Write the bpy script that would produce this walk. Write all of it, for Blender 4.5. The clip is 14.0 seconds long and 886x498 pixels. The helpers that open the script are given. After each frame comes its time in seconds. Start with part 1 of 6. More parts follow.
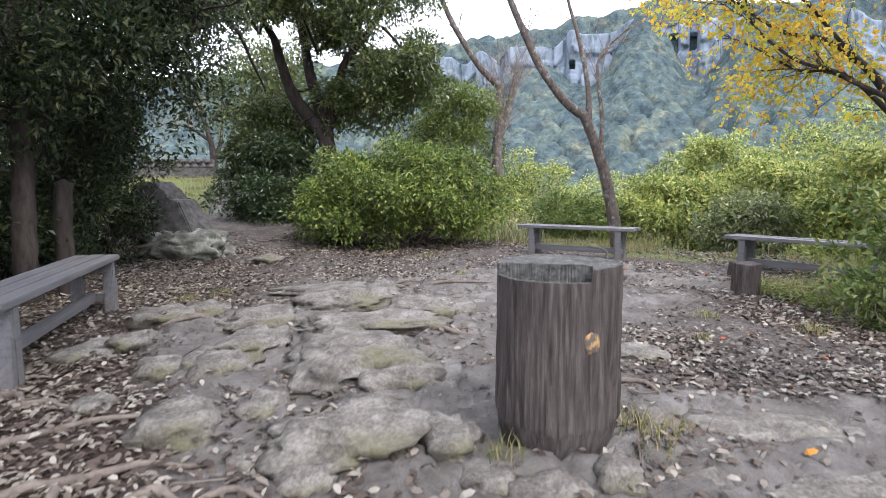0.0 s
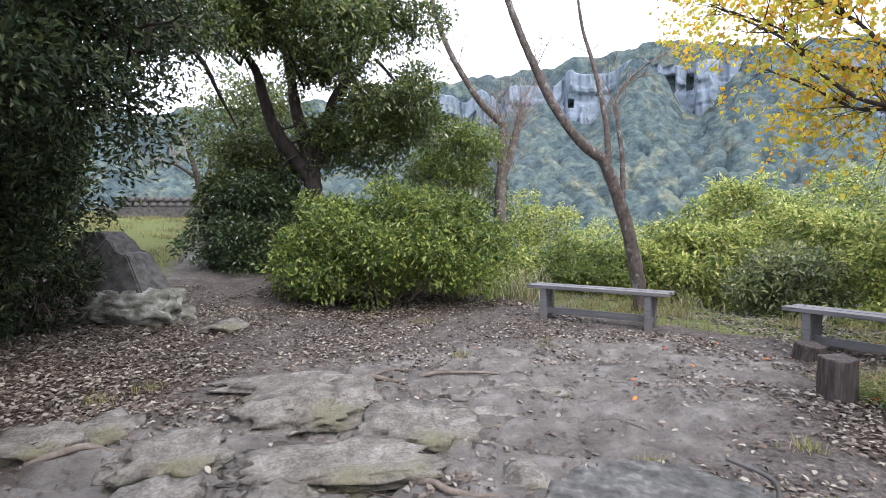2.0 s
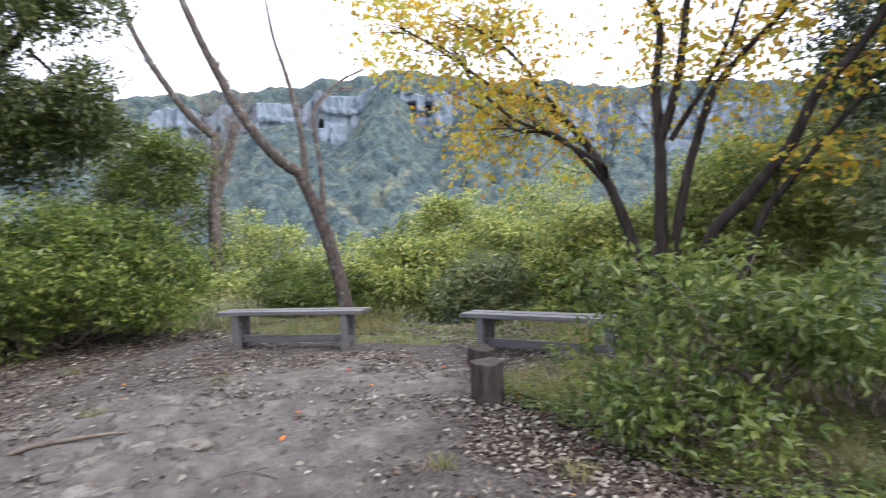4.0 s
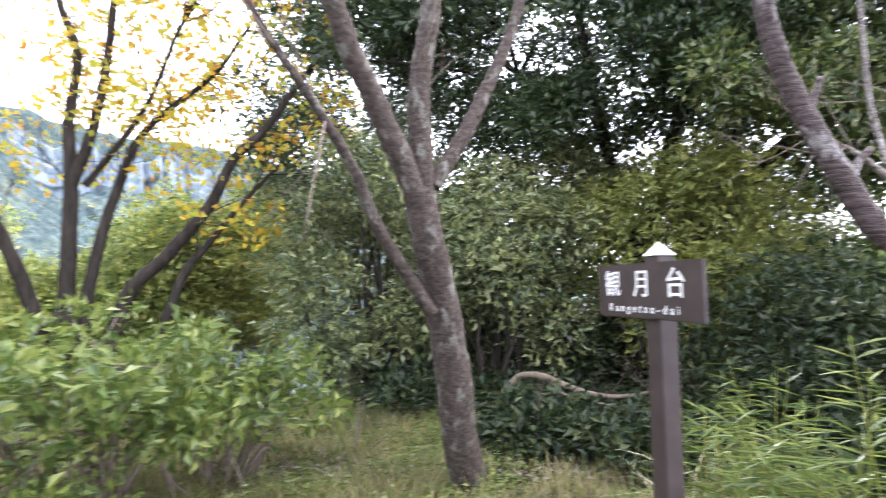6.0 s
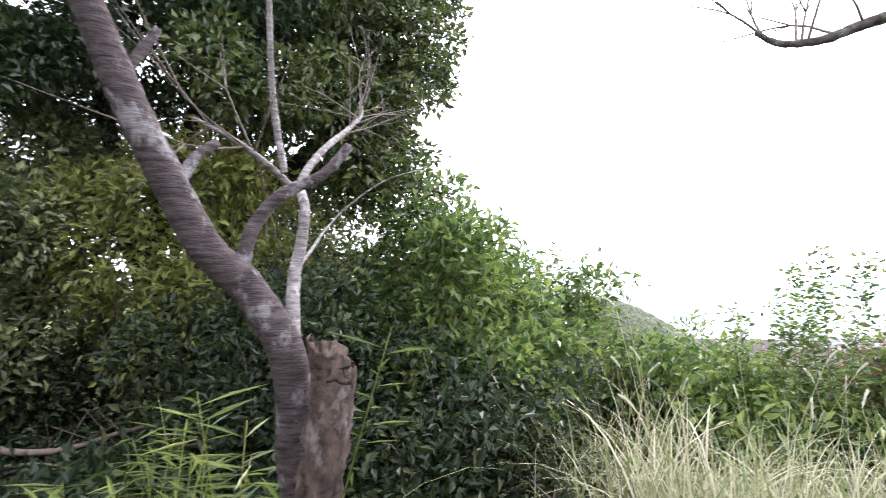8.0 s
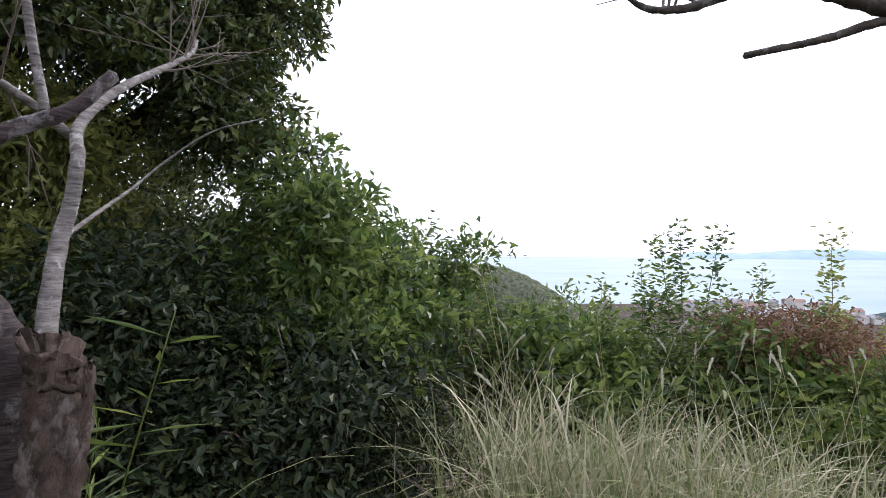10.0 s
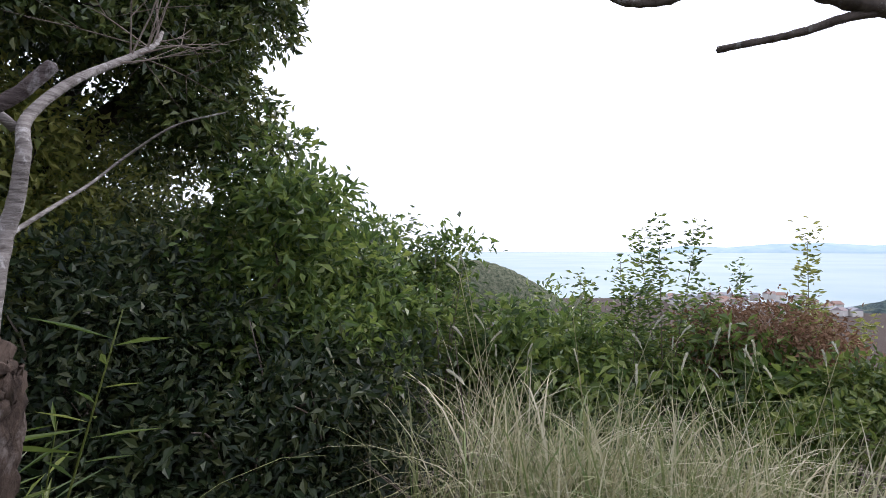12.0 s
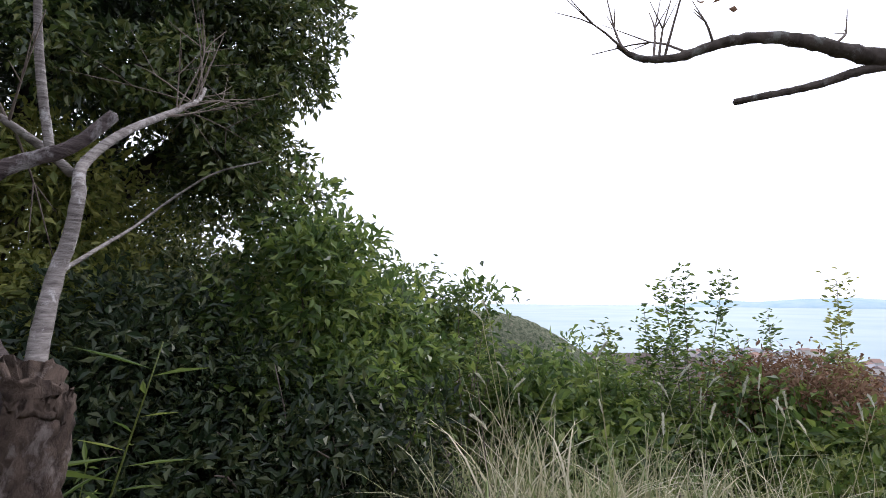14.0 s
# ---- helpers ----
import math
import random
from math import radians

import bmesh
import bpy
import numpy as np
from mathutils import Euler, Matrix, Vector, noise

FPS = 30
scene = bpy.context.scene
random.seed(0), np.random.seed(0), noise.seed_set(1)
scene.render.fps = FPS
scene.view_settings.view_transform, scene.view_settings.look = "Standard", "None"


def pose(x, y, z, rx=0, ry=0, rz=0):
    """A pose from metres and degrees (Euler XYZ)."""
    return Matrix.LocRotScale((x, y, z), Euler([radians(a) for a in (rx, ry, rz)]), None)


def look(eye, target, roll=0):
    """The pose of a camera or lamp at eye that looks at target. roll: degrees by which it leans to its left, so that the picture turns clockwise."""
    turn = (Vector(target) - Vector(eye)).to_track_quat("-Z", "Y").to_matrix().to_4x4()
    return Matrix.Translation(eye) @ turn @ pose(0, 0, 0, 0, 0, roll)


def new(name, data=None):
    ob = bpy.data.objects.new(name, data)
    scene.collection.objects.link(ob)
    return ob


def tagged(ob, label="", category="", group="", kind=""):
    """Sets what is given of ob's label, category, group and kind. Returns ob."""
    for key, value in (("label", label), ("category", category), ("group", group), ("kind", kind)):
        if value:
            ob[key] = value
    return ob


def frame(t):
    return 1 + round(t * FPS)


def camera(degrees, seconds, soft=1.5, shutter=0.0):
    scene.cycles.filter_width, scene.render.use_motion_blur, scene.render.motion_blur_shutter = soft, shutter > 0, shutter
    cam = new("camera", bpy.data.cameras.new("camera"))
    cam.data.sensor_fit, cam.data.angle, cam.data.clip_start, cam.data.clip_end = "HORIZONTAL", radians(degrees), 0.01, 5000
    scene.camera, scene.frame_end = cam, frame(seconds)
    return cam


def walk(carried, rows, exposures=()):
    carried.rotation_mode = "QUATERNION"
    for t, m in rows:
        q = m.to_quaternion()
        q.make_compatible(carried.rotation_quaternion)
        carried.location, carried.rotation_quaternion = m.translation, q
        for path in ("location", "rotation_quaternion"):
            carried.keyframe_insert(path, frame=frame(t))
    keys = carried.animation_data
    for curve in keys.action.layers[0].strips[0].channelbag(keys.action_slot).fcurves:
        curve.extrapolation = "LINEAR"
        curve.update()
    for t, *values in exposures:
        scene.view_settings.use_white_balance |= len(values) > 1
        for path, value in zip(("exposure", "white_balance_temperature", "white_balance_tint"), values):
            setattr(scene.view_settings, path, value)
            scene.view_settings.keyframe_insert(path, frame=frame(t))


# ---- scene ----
cam = camera(76.8, 14.0, soft=0.8, shutter=0.3)
PATH = [
    (0, (0.396, 0.823, 1.132), (0.573, 3.002, 0.888), -0.3),
    (0.5, (0.525, 1.069, 1.354), (0.703, 3.247, 1.099), -0.6),
    (1, (0.559, 1.442, 1.335), (0.738, 3.625, 1.131), -0.2),
    (1.5, (0.533, 1.821, 1.3), (0.717, 4.01, 1.179), 0.1),
    (2, (0.55, 2.195, 1.381), (0.73, 4.385, 1.274), 0.1),
    (2.2, (0.576, 2.3, 1.356), (0.77, 4.489, 1.254), 0.1),
    (4.3, (1.653, 2.522, 1.342), (3.005, 4.257, 1.329), -2.4),
    (4.4, (1.705, 2.54, 1.331), (3.154, 4.197, 1.33), -2.4),
    (4.5, (1.786, 2.533, 1.329), (3.312, 4.117, 1.342), -2.1),
    (5, (2.049, 2.577, 1.31), (3.928, 3.72, 1.382), -1.4),
    (5.5, (2.235, 2.404, 1.315), (4.27, 3.234, 1.406), -1.4),
    (6, (2.428, 2.166, 1.304), (4.575, 2.622, 1.448), -1.0),
    (6.5, (2.71, 1.9, 1.288), (4.901, 1.747, 1.434), -0.8),
    (7, (2.897, 1.679, 1.274), (5.009, 1.084, 1.421), -0.6),
    (7.5, (3.027, 1.416, 1.378), (5.051, 0.567, 1.519), -0.7),
    (8, (3.132, 1.211, 1.395), (5.066, 0.171, 1.526), -0.4),
    (8.5, (3.306, 1.087, 1.407), (5.113, -0.163, 1.517), -0.2),
    (9, (3.313, 0.981, 1.409), (5.06, -0.355, 1.449), -0.3),
    (9.2, (3.287, 0.939, 1.409), (5.022, -0.414, 1.438), -0.3),
    (11.5, (3.254, 0.834, 1.398), (4.945, -0.573, 1.381), 0.2),
    (12, (3.249, 0.801, 1.41), (4.926, -0.625, 1.394), -0.2),
    (12.5, (3.234, 0.802, 1.397), (4.917, -0.611, 1.5), 0.1),
    (13, (3.225, 0.817, 1.388), (4.921, -0.578, 1.52), 0.2),
    (13.5, (3.215, 0.836, 1.381), (4.924, -0.539, 1.555), 0.2),
    (14, (3.21, 0.844, 1.374), (4.935, -0.509, 1.561), 0.3),
]
EXPOSURES = [(0, 1.35, 6350, 17), (2.2, 1.25, 6350, 17), (4.3, 1.1, 6350, 17), (5, 1.1, 6350, 17), (5.6, 1.8, 6350, 17), (6.2, 2.3, 6350, 17), (6.8, 2.35, 6350, 17), (7.5, 2, 6350, 17), (8.2, 1.5, 6350, 17), (9.2, 0.6, 6350, 17), (11.3, 0.3, 6350, 17), (14, 0.3, 6350, 17)]
walk(cam, [(t, look(eye, target, roll)) for t, eye, target, roll in PATH], EXPOSURES)

# ---- light ----
SUN_ELEV, SUN_AZ = 48.0, 150.0          # degrees; azimuth clockwise from +y
world = bpy.data.worlds.new("overcast_sky")
scene.world = world
world.use_nodes = True
wn, wl = world.node_tree.nodes, world.node_tree.links
wn.clear()
sky = wn.new("ShaderNodeTexSky")
sky.sky_type, sky.sun_disc = "NISHITA", False
sky.sun_elevation, sky.sun_rotation = radians(SUN_ELEV), radians(SUN_AZ)
sky.air_density, sky.dust_density, sky.ozone_density = 1.0, 4.0, 1.0
pale = wn.new("ShaderNodeHueSaturation")
pale.inputs["Saturation"].default_value = 0.22
back = wn.new("ShaderNodeBackground")
back.inputs["Strength"].default_value = 0.15
wout = wn.new("ShaderNodeOutputWorld")
wl.new(sky.outputs[0], pale.inputs["Color"])
cloud = wn.new("ShaderNodeMix")          # an even layer of thin cloud over the clear sky
cloud.data_type = "RGBA"
cloud.inputs[0].default_value, cloud.inputs[7].default_value = 0.8, (8.5, 9.1, 10.5, 1)
wl.new(pale.outputs[0], cloud.inputs[6])
wl.new(cloud.outputs[2], back.inputs["Color"])
wl.new(back.outputs[0], wout.inputs["Surface"])
sun = new("sun", bpy.data.lights.new("sun", "SUN"))
sun.data.energy, sun.data.angle, sun.data.color = 1.2, radians(25), (1.0, 0.97, 0.92)
sa, se = radians(SUN_AZ), radians(SUN_ELEV)
sun.matrix_world = look((0, 0, 0), (-math.sin(sa) * math.cos(se), -math.cos(sa) * math.cos(se), -math.sin(se)))


# ---- materials ----
def material(name, rough=0.8, metal=0.0, spec=0.3):
    m = bpy.data.materials.new(name)
    m.use_nodes = True
    b = m.node_tree.nodes["Principled BSDF"]
    b.inputs["Roughness"].default_value = rough
    b.inputs["Metallic"].default_value = metal
    b.inputs["Specular IOR Level"].default_value = spec
    return m, m.node_tree.nodes, m.node_tree.links, b


def ramp_of(nodes, links, fac, stops):
    r = nodes.new("ShaderNodeValToRGB")
    while len(r.color_ramp.elements) < len(stops):
        r.color_ramp.elements.new(0.5)
    for el, (p, c) in zip(r.color_ramp.elements, stops):
        el.position, el.color = p, (*c, 1)
    links.new(fac, r.inputs[0])
    return r.outputs[0]


def noise_of(nodes, links, scale, detail=5.0, stretch=(1, 1, 1), rough=0.55):
    tc = nodes.new("ShaderNodeTexCoord")
    mp = nodes.new("ShaderNodeMapping")
    mp.inputs["Scale"].default_value = stretch
    n = nodes.new("ShaderNodeTexNoise")
    n.inputs["Scale"].default_value, n.inputs["Detail"].default_value, n.inputs["Roughness"].default_value = scale, detail, rough
    links.new(tc.outputs["Object"], mp.inputs[0])
    links.new(mp.outputs[0], n.inputs["Vector"])
    return n.outputs["Fac"]


def blend(nodes, links, fac, a, b, mode="MIX"):
    mx = nodes.new("ShaderNodeMix")
    mx.data_type, mx.blend_type = "RGBA", mode
    for sock, v in ((mx.inputs[0], fac), (mx.inputs[6], a), (mx.inputs[7], b)):
        if isinstance(v, (int, float)):
            sock.default_value = v
        elif isinstance(v, tuple):
            sock.default_value = (*v, 1)
        else:
            links.new(v, sock)
    return mx.outputs[2]


def relief(nodes, links, b, h, strength=0.5, distance=0.02):
    bp = nodes.new("ShaderNodeBump")
    bp.inputs["Strength"].default_value, bp.inputs["Distance"].default_value = strength, distance
    links.new(h, bp.inputs["Height"])
    links.new(bp.outputs[0], b.inputs["Normal"])


def leaf_material(name, colours, rough=0.42, through_=0.42, spec=0.4):
    """Leaves: each island has a tone of its own; light shines through."""
    m, n, l, b = material(name, rough, 0, spec)
    geo = n.new("ShaderNodeNewGeometry")
    k = len(colours) - 1
    col = ramp_of(n, l, geo.outputs["Random Per Island"], [(i / max(k, 1), c) for i, c in enumerate(colours)])
    patch = noise_of(n, l, 0.9, 3)
    tone = ramp_of(n, l, patch, [(0.3, (0.72, 0.75, 0.7)), (0.7, (1.15, 1.12, 0.95))])
    col = blend(n, l, 1.0, col, tone, "MULTIPLY")
    l.new(col, b.inputs["Base Color"])
    t = n.new("ShaderNodeBsdfTranslucent")
    l.new(col, t.inputs["Color"])
    mix = n.new("ShaderNodeMixShader")
    mix.inputs[0].default_value = through_
    l.new(b.outputs[0], mix.inputs[1])
    l.new(t.outputs[0], mix.inputs[2])
    l.new(mix.outputs[0], n["Material Output"].inputs["Surface"])
    return m


def bark_material(name, dark, light, scale=14, stretch=(1, 1, 0.25), bump=0.7, spots=None):
    m, n, l, b = material(name, 0.9, 0, 0.15)
    f = noise_of(n, l, scale, 8, stretch, 0.65)
    col = ramp_of(n, l, f, [(0.3, dark), (0.7, light)])
    if spots:
        g = noise_of(n, l, 11, 6, (1, 1, 0.6), 0.7)
        col = blend(n, l, ramp_of(n, l, g, [(0.54, (0, 0, 0)), (0.62, (1, 1, 1))]), col, spots)
    l.new(col, b.inputs["Base Color"])
    relief(n, l, b, f, bump, 0.015)
    return m


AZALEA = leaf_material("azalea_leaves", [(0.03, 0.06, 0.016), (0.09, 0.145, 0.034), (0.19, 0.255, 0.06), (0.3, 0.33, 0.09)], 0.36, 0.34)
DARKLEAF = leaf_material("evergreen_leaves", [(0.024, 0.044, 0.02), (0.039, 0.071, 0.031), (0.066, 0.104, 0.042), (0.093, 0.121, 0.056)], 0.3, 0.2, 0.5)
# darker copy of the evergreen leaves, with deep shade put into the colour
SHADELEAF = leaf_material("shaded_evergreen_leaves", [(0.011, 0.022, 0.01), (0.02, 0.038, 0.017), (0.044, 0.064, 0.027), (0.08, 0.092, 0.038)], 0.42, 0.2, 0.3)
HILLLEAF = leaf_material("hillside_leaves", [(0.045, 0.085, 0.028), (0.095, 0.155, 0.046), (0.17, 0.245, 0.066), (0.26, 0.32, 0.09)], 0.32, 0.45, 0.5)
WOODLEAF = leaf_material("wood_leaves", [(0.06, 0.085, 0.042), (0.13, 0.17, 0.082), (0.24, 0.28, 0.13), (0.34, 0.35, 0.16)], 0.28, 0.38, 0.6)
OAKLEAF = leaf_material("oak_leaves", [(0.026, 0.046, 0.015), (0.06, 0.095, 0.028), (0.12, 0.16, 0.046), (0.2, 0.21, 0.075)], 0.3, 0.3, 0.6)
BUSHLEAF = leaf_material("bush_leaves", [(0.07, 0.12, 0.038), (0.19, 0.265, 0.074), (0.4, 0.45, 0.13), (0.58, 0.56, 0.24)], 0.32, 0.38, 0.5)
OLIVELEAF = leaf_material("olive_leaves", [(0.15, 0.19, 0.062), (0.27, 0.3, 0.092), (0.41, 0.41, 0.135)], 0.36, 0.5)
FRESHLEAF = leaf_material("fresh_leaves", [(0.055, 0.1, 0.026), (0.13, 0.185, 0.044), (0.26, 0.3, 0.088)], 0.36, 0.42, 0.5)
GOLDLEAF = leaf_material("autumn_leaves", [(0.62, 0.33, 0.04), (0.66, 0.48, 0.06), (0.6, 0.52, 0.09), (0.4, 0.46, 0.09), (0.6, 0.27, 0.06)], 0.5, 0.5, 0.2)
DEADLEAF = leaf_material("dead_leaves", [(0.16, 0.09, 0.06), (0.24, 0.14, 0.1), (0.3, 0.2, 0.15)], 0.8, 0.2, 0.1)
LITTER = leaf_material("leaf_litter", [(0.036, 0.025, 0.021), (0.085, 0.064, 0.054), (0.16, 0.136, 0.122), (0.31, 0.288, 0.268), (0.055, 0.038, 0.031), (0.11, 0.085, 0.074)], 0.7, 0.05, 0.3)
REDLITTER = leaf_material("red_litter", [(0.35, 0.07, 0.03), (0.5, 0.16, 0.03), (0.45, 0.22, 0.04)], 0.7, 0.1, 0.3)
GRASS = leaf_material("grass_blades", [(0.115, 0.148, 0.05), (0.2, 0.205, 0.08), (0.3, 0.265, 0.14), (0.35, 0.285, 0.19)], 0.6, 0.4, 0.2)
PAMPAS = leaf_material("pampas_blades", [(0.14, 0.2, 0.075), (0.27, 0.29, 0.15), (0.48, 0.44, 0.31), (0.64, 0.6, 0.49)], 0.6, 0.35, 0.2)
PLUME = leaf_material("pampas_plumes", [(0.7, 0.68, 0.62), (0.82, 0.8, 0.76)], 0.9, 0.5, 0.1)
BARK = bark_material("dark_bark", (0.016, 0.013, 0.011), (0.065, 0.053, 0.045))
GREYBARK = bark_material("grey_bark", (0.045, 0.036, 0.03), (0.135, 0.112, 0.096), 18, (1, 1, 0.6), 0.8, (0.19, 0.19, 0.17))
CHERRYBARK = bark_material("cherry_bark", (0.022, 0.015, 0.014), (0.125, 0.1, 0.094), 30, (0.45, 0.45, 2.6), 0.8, (0.23, 0.212, 0.205))
PALECHERRY = bark_material("pale_cherry_bark", (0.085, 0.07, 0.064), (0.33, 0.3, 0.275), 30, (0.45, 0.45, 2.6), 0.7, (0.42, 0.4, 0.38))
OLDCHERRY = bark_material("old_cherry_bark", (0.026, 0.02, 0.017), (0.11, 0.087, 0.074), 34, (0.7, 0.7, 1.3), 0.8, (0.17, 0.162, 0.142))
TWIG = bark_material("twig_bark", (0.1, 0.075, 0.06), (0.24, 0.2, 0.17), 20)
DEADWOOD = bark_material("dead_wood", (0.1, 0.075, 0.055), (0.25, 0.2, 0.15), 18, (1, 1, 0.15), 0.8)
SNAPPED = bark_material("snapped_wood", (0.02, 0.014, 0.012), (0.15, 0.108, 0.083), 30, (1, 1, 0.5), 1.0, (0.2, 0.165, 0.145))
ROOT = bark_material("root_bark", (0.07, 0.055, 0.045), (0.2, 0.17, 0.14), 12)

# weathered boards of the benches
m, n, l, b = material("weathered_wood", 0.62, 0, 0.4)
f = noise_of(n, l, 9, 8, (0.18, 3, 3), 0.7)
g = noise_of(n, l, 1.7, 3)
col = ramp_of(n, l, f, [(0.25, (0.06, 0.06, 0.062)), (0.6, (0.135, 0.135, 0.137)), (0.8, (0.28, 0.28, 0.28))])
l.new(blend(n, l, ramp_of(n, l, g, [(0.45, (0, 0, 0)), (0.7, (0.6, 0.6, 0.6))]), col, (0.13, 0.115, 0.1)), b.inputs["Base Color"])
relief(n, l, b, f, 0.5, 0.006)
WOOD = m

# dark concrete shaped like bark
m, n, l, b = material("log_concrete", 0.85, 0, 0.3)
f = noise_of(n, l, 50, 7, (1, 1, 0.07), 0.65)
g = noise_of(n, l, 3.0, 5)
col = ramp_of(n, l, f, [(0.36, (0.024, 0.019, 0.017)), (0.54, (0.058, 0.048, 0.042)), (0.7, (0.1, 0.088, 0.078))])
col = blend(n, l, ramp_of(n, l, g, [(0.5, (0, 0, 0)), (0.75, (0.35, 0.35, 0.35))]), col, (0.11, 0.1, 0.09))
l.new(col, b.inputs["Base Color"])
relief(n, l, b, f, 0.8, 0.012)
LOGCONC = m

m, n, l, b = material("mossy_concrete", 0.95, 0, 0.2)
f = noise_of(n, l, 30, 8)
l.new(ramp_of(n, l, f, [(0.35, (0.045, 0.045, 0.041)), (0.55, (0.09, 0.09, 0.082)), (0.72, (0.165, 0.165, 0.152))]), b.inputs["Base Color"])
relief(n, l, b, f, 1.0, 0.02)
MOSSCONC = m

m, n, l, b = material("orange_lichen", 0.9, 0, 0.2)
f = noise_of(n, l, 40, 5)
l.new(ramp_of(n, l, f, [(0.46, (0.09, 0.075, 0.062)), (0.6, (0.32, 0.2, 0.08))]), b.inputs["Base Color"])
LICHEN = m

# sandstone
m, n, l, b = material("sandstone", 0.9, 0, 0.2)
f = noise_of(n, l, 7, 9, (1, 1, 1), 0.65)
g = noise_of(n, l, 1.6, 4)
col = ramp_of(n, l, f, [(0.3, (0.07, 0.063, 0.054)), (0.5, (0.15, 0.139, 0.12)), (0.72, (0.26, 0.246, 0.22))])
moss = ramp_of(n, l, g, [(0.54, (0, 0, 0)), (0.68, (0.75, 0.75, 0.75))])
fine = noise_of(n, l, 55, 6, (1, 1, 1), 0.7)
col = blend(n, l, 0.7, col, ramp_of(n, l, fine, [(0.35, (0.55, 0.54, 0.52)), (0.62, (1.25, 1.25, 1.25))]), "MULTIPLY")
l.new(blend(n, l, moss, col, (0.11, 0.105, 0.05)), b.inputs["Base Color"])
relief(n, l, b, f, 1.0, 0.05)
ROCK = m

m, n, l, b = material("dark_stone", 0.85, 0, 0.25)
f = noise_of(n, l, 9, 8)
l.new(ramp_of(n, l, f, [(0.3, (0.035, 0.033, 0.03)), (0.7, (0.13, 0.125, 0.115))]), b.inputs["Base Color"])
relief(n, l, b, f, 0.4, 0.01)
DARKSTONE = m

m, n, l, b = material("lichen_stone", 0.9, 0, 0.2)
f = noise_of(n, l, 5, 9)
l.new(ramp_of(n, l, f, [(0.3, (0.06, 0.06, 0.05)), (0.52, (0.16, 0.16, 0.13)), (0.7, (0.36, 0.38, 0.34))]), b.inputs["Base Color"])
relief(n, l, b, f, 1.0, 0.05)
LICHENSTONE = m

m, n, l, b = material("brown_paint", 0.5, 0, 0.4)
f = noise_of(n, l, 12, 6)
l.new(ramp_of(n, l, f, [(0.3, (0.035, 0.024, 0.022)), (0.75, (0.06, 0.045, 0.042))]), b.inputs["Base Color"])
relief(n, l, b, f, 0.1, 0.003)
BROWNPAINT = m
m, n, l, b = material("white_paint", 0.5, 0, 0.4)
f = noise_of(n, l, 20, 4)
l.new(ramp_of(n, l, f, [(0.3, (0.72, 0.72, 0.7)), (0.7, (0.82, 0.82, 0.8))]), b.inputs["Base Color"])
WHITEPAINT = m

# earth: dirt, bare rock, turf and dark soil, also painted tree shade, by the ground's own masks
m, n, l, b = material("earth", 0.95, 0, 0.15)
f = noise_of(n, l, 3.5, 10, (1, 1, 1), 0.7)
g = noise_of(n, l, 30, 8, (1, 1, 1), 0.7)
dirt = ramp_of(n, l, f, [(0.3, (0.06, 0.052, 0.047)), (0.55, (0.118, 0.105, 0.094)), (0.75, (0.19, 0.174, 0.157))])
dirt = blend(n, l, 0.6, dirt, ramp_of(n, l, g, [(0.38, (0.25, 0.23, 0.21)), (0.62, (1.65, 1.65, 1.65))]), "MULTIPLY")
stone = ramp_of(n, l, f, [(0.3, (0.085, 0.078, 0.069)), (0.52, (0.162, 0.151, 0.136)), (0.7, (0.262, 0.25, 0.228))])
turf = ramp_of(n, l, g, [(0.3, (0.06, 0.075, 0.025)), (0.7, (0.17, 0.19, 0.06))])
soil_shade = ramp_of(n, l, g, [(0.3, (0.035, 0.025, 0.02)), (0.7, (0.095, 0.071, 0.059))])
for at_name, layer in (("rock_mask", stone), ("turf_mask", turf), ("soil_shade_mask", soil_shade)):
    a = n.new("ShaderNodeAttribute")
    a.attribute_name = at_name
    dirt = blend(n, l, a.outputs["Fac"], dirt, layer)
l.new(dirt, b.inputs["Base Color"])
mx = n.new("ShaderNodeMath")
mx.operation = "MULTIPLY_ADD"
l.new(f, mx.inputs[0])
mx.inputs[1].default_value = 2.5
l.new(g, mx.inputs[2])
relief(n, l, b, mx.outputs[0], 1.0, 0.03)
EARTH = m

# far trees: distance haze is mixed into these bluish base colours
m, n, l, b = material("far_forest_haze", 1.0, 0, 0.05)
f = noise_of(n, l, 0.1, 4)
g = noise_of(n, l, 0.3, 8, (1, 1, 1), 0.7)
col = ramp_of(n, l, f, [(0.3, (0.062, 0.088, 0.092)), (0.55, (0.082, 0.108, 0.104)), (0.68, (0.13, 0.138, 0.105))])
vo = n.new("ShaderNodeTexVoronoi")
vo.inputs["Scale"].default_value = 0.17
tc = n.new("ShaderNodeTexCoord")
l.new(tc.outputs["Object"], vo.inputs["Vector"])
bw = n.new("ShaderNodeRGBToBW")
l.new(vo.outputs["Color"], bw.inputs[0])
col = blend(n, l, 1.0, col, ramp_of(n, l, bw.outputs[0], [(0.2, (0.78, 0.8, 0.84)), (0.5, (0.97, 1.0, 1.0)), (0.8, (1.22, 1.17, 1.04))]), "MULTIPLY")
# fine noise darkens the hollows, as shade between the crowns
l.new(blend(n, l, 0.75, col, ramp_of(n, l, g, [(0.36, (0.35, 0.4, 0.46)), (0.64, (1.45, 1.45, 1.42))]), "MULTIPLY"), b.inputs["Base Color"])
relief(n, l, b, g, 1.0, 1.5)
HAZEFOREST = m
# far shore: sea haze is painted in as a pale blue base colour
m, n, l, b = material("hazy_far_land", 1.0, 0, 0.05)
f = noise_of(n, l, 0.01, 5)
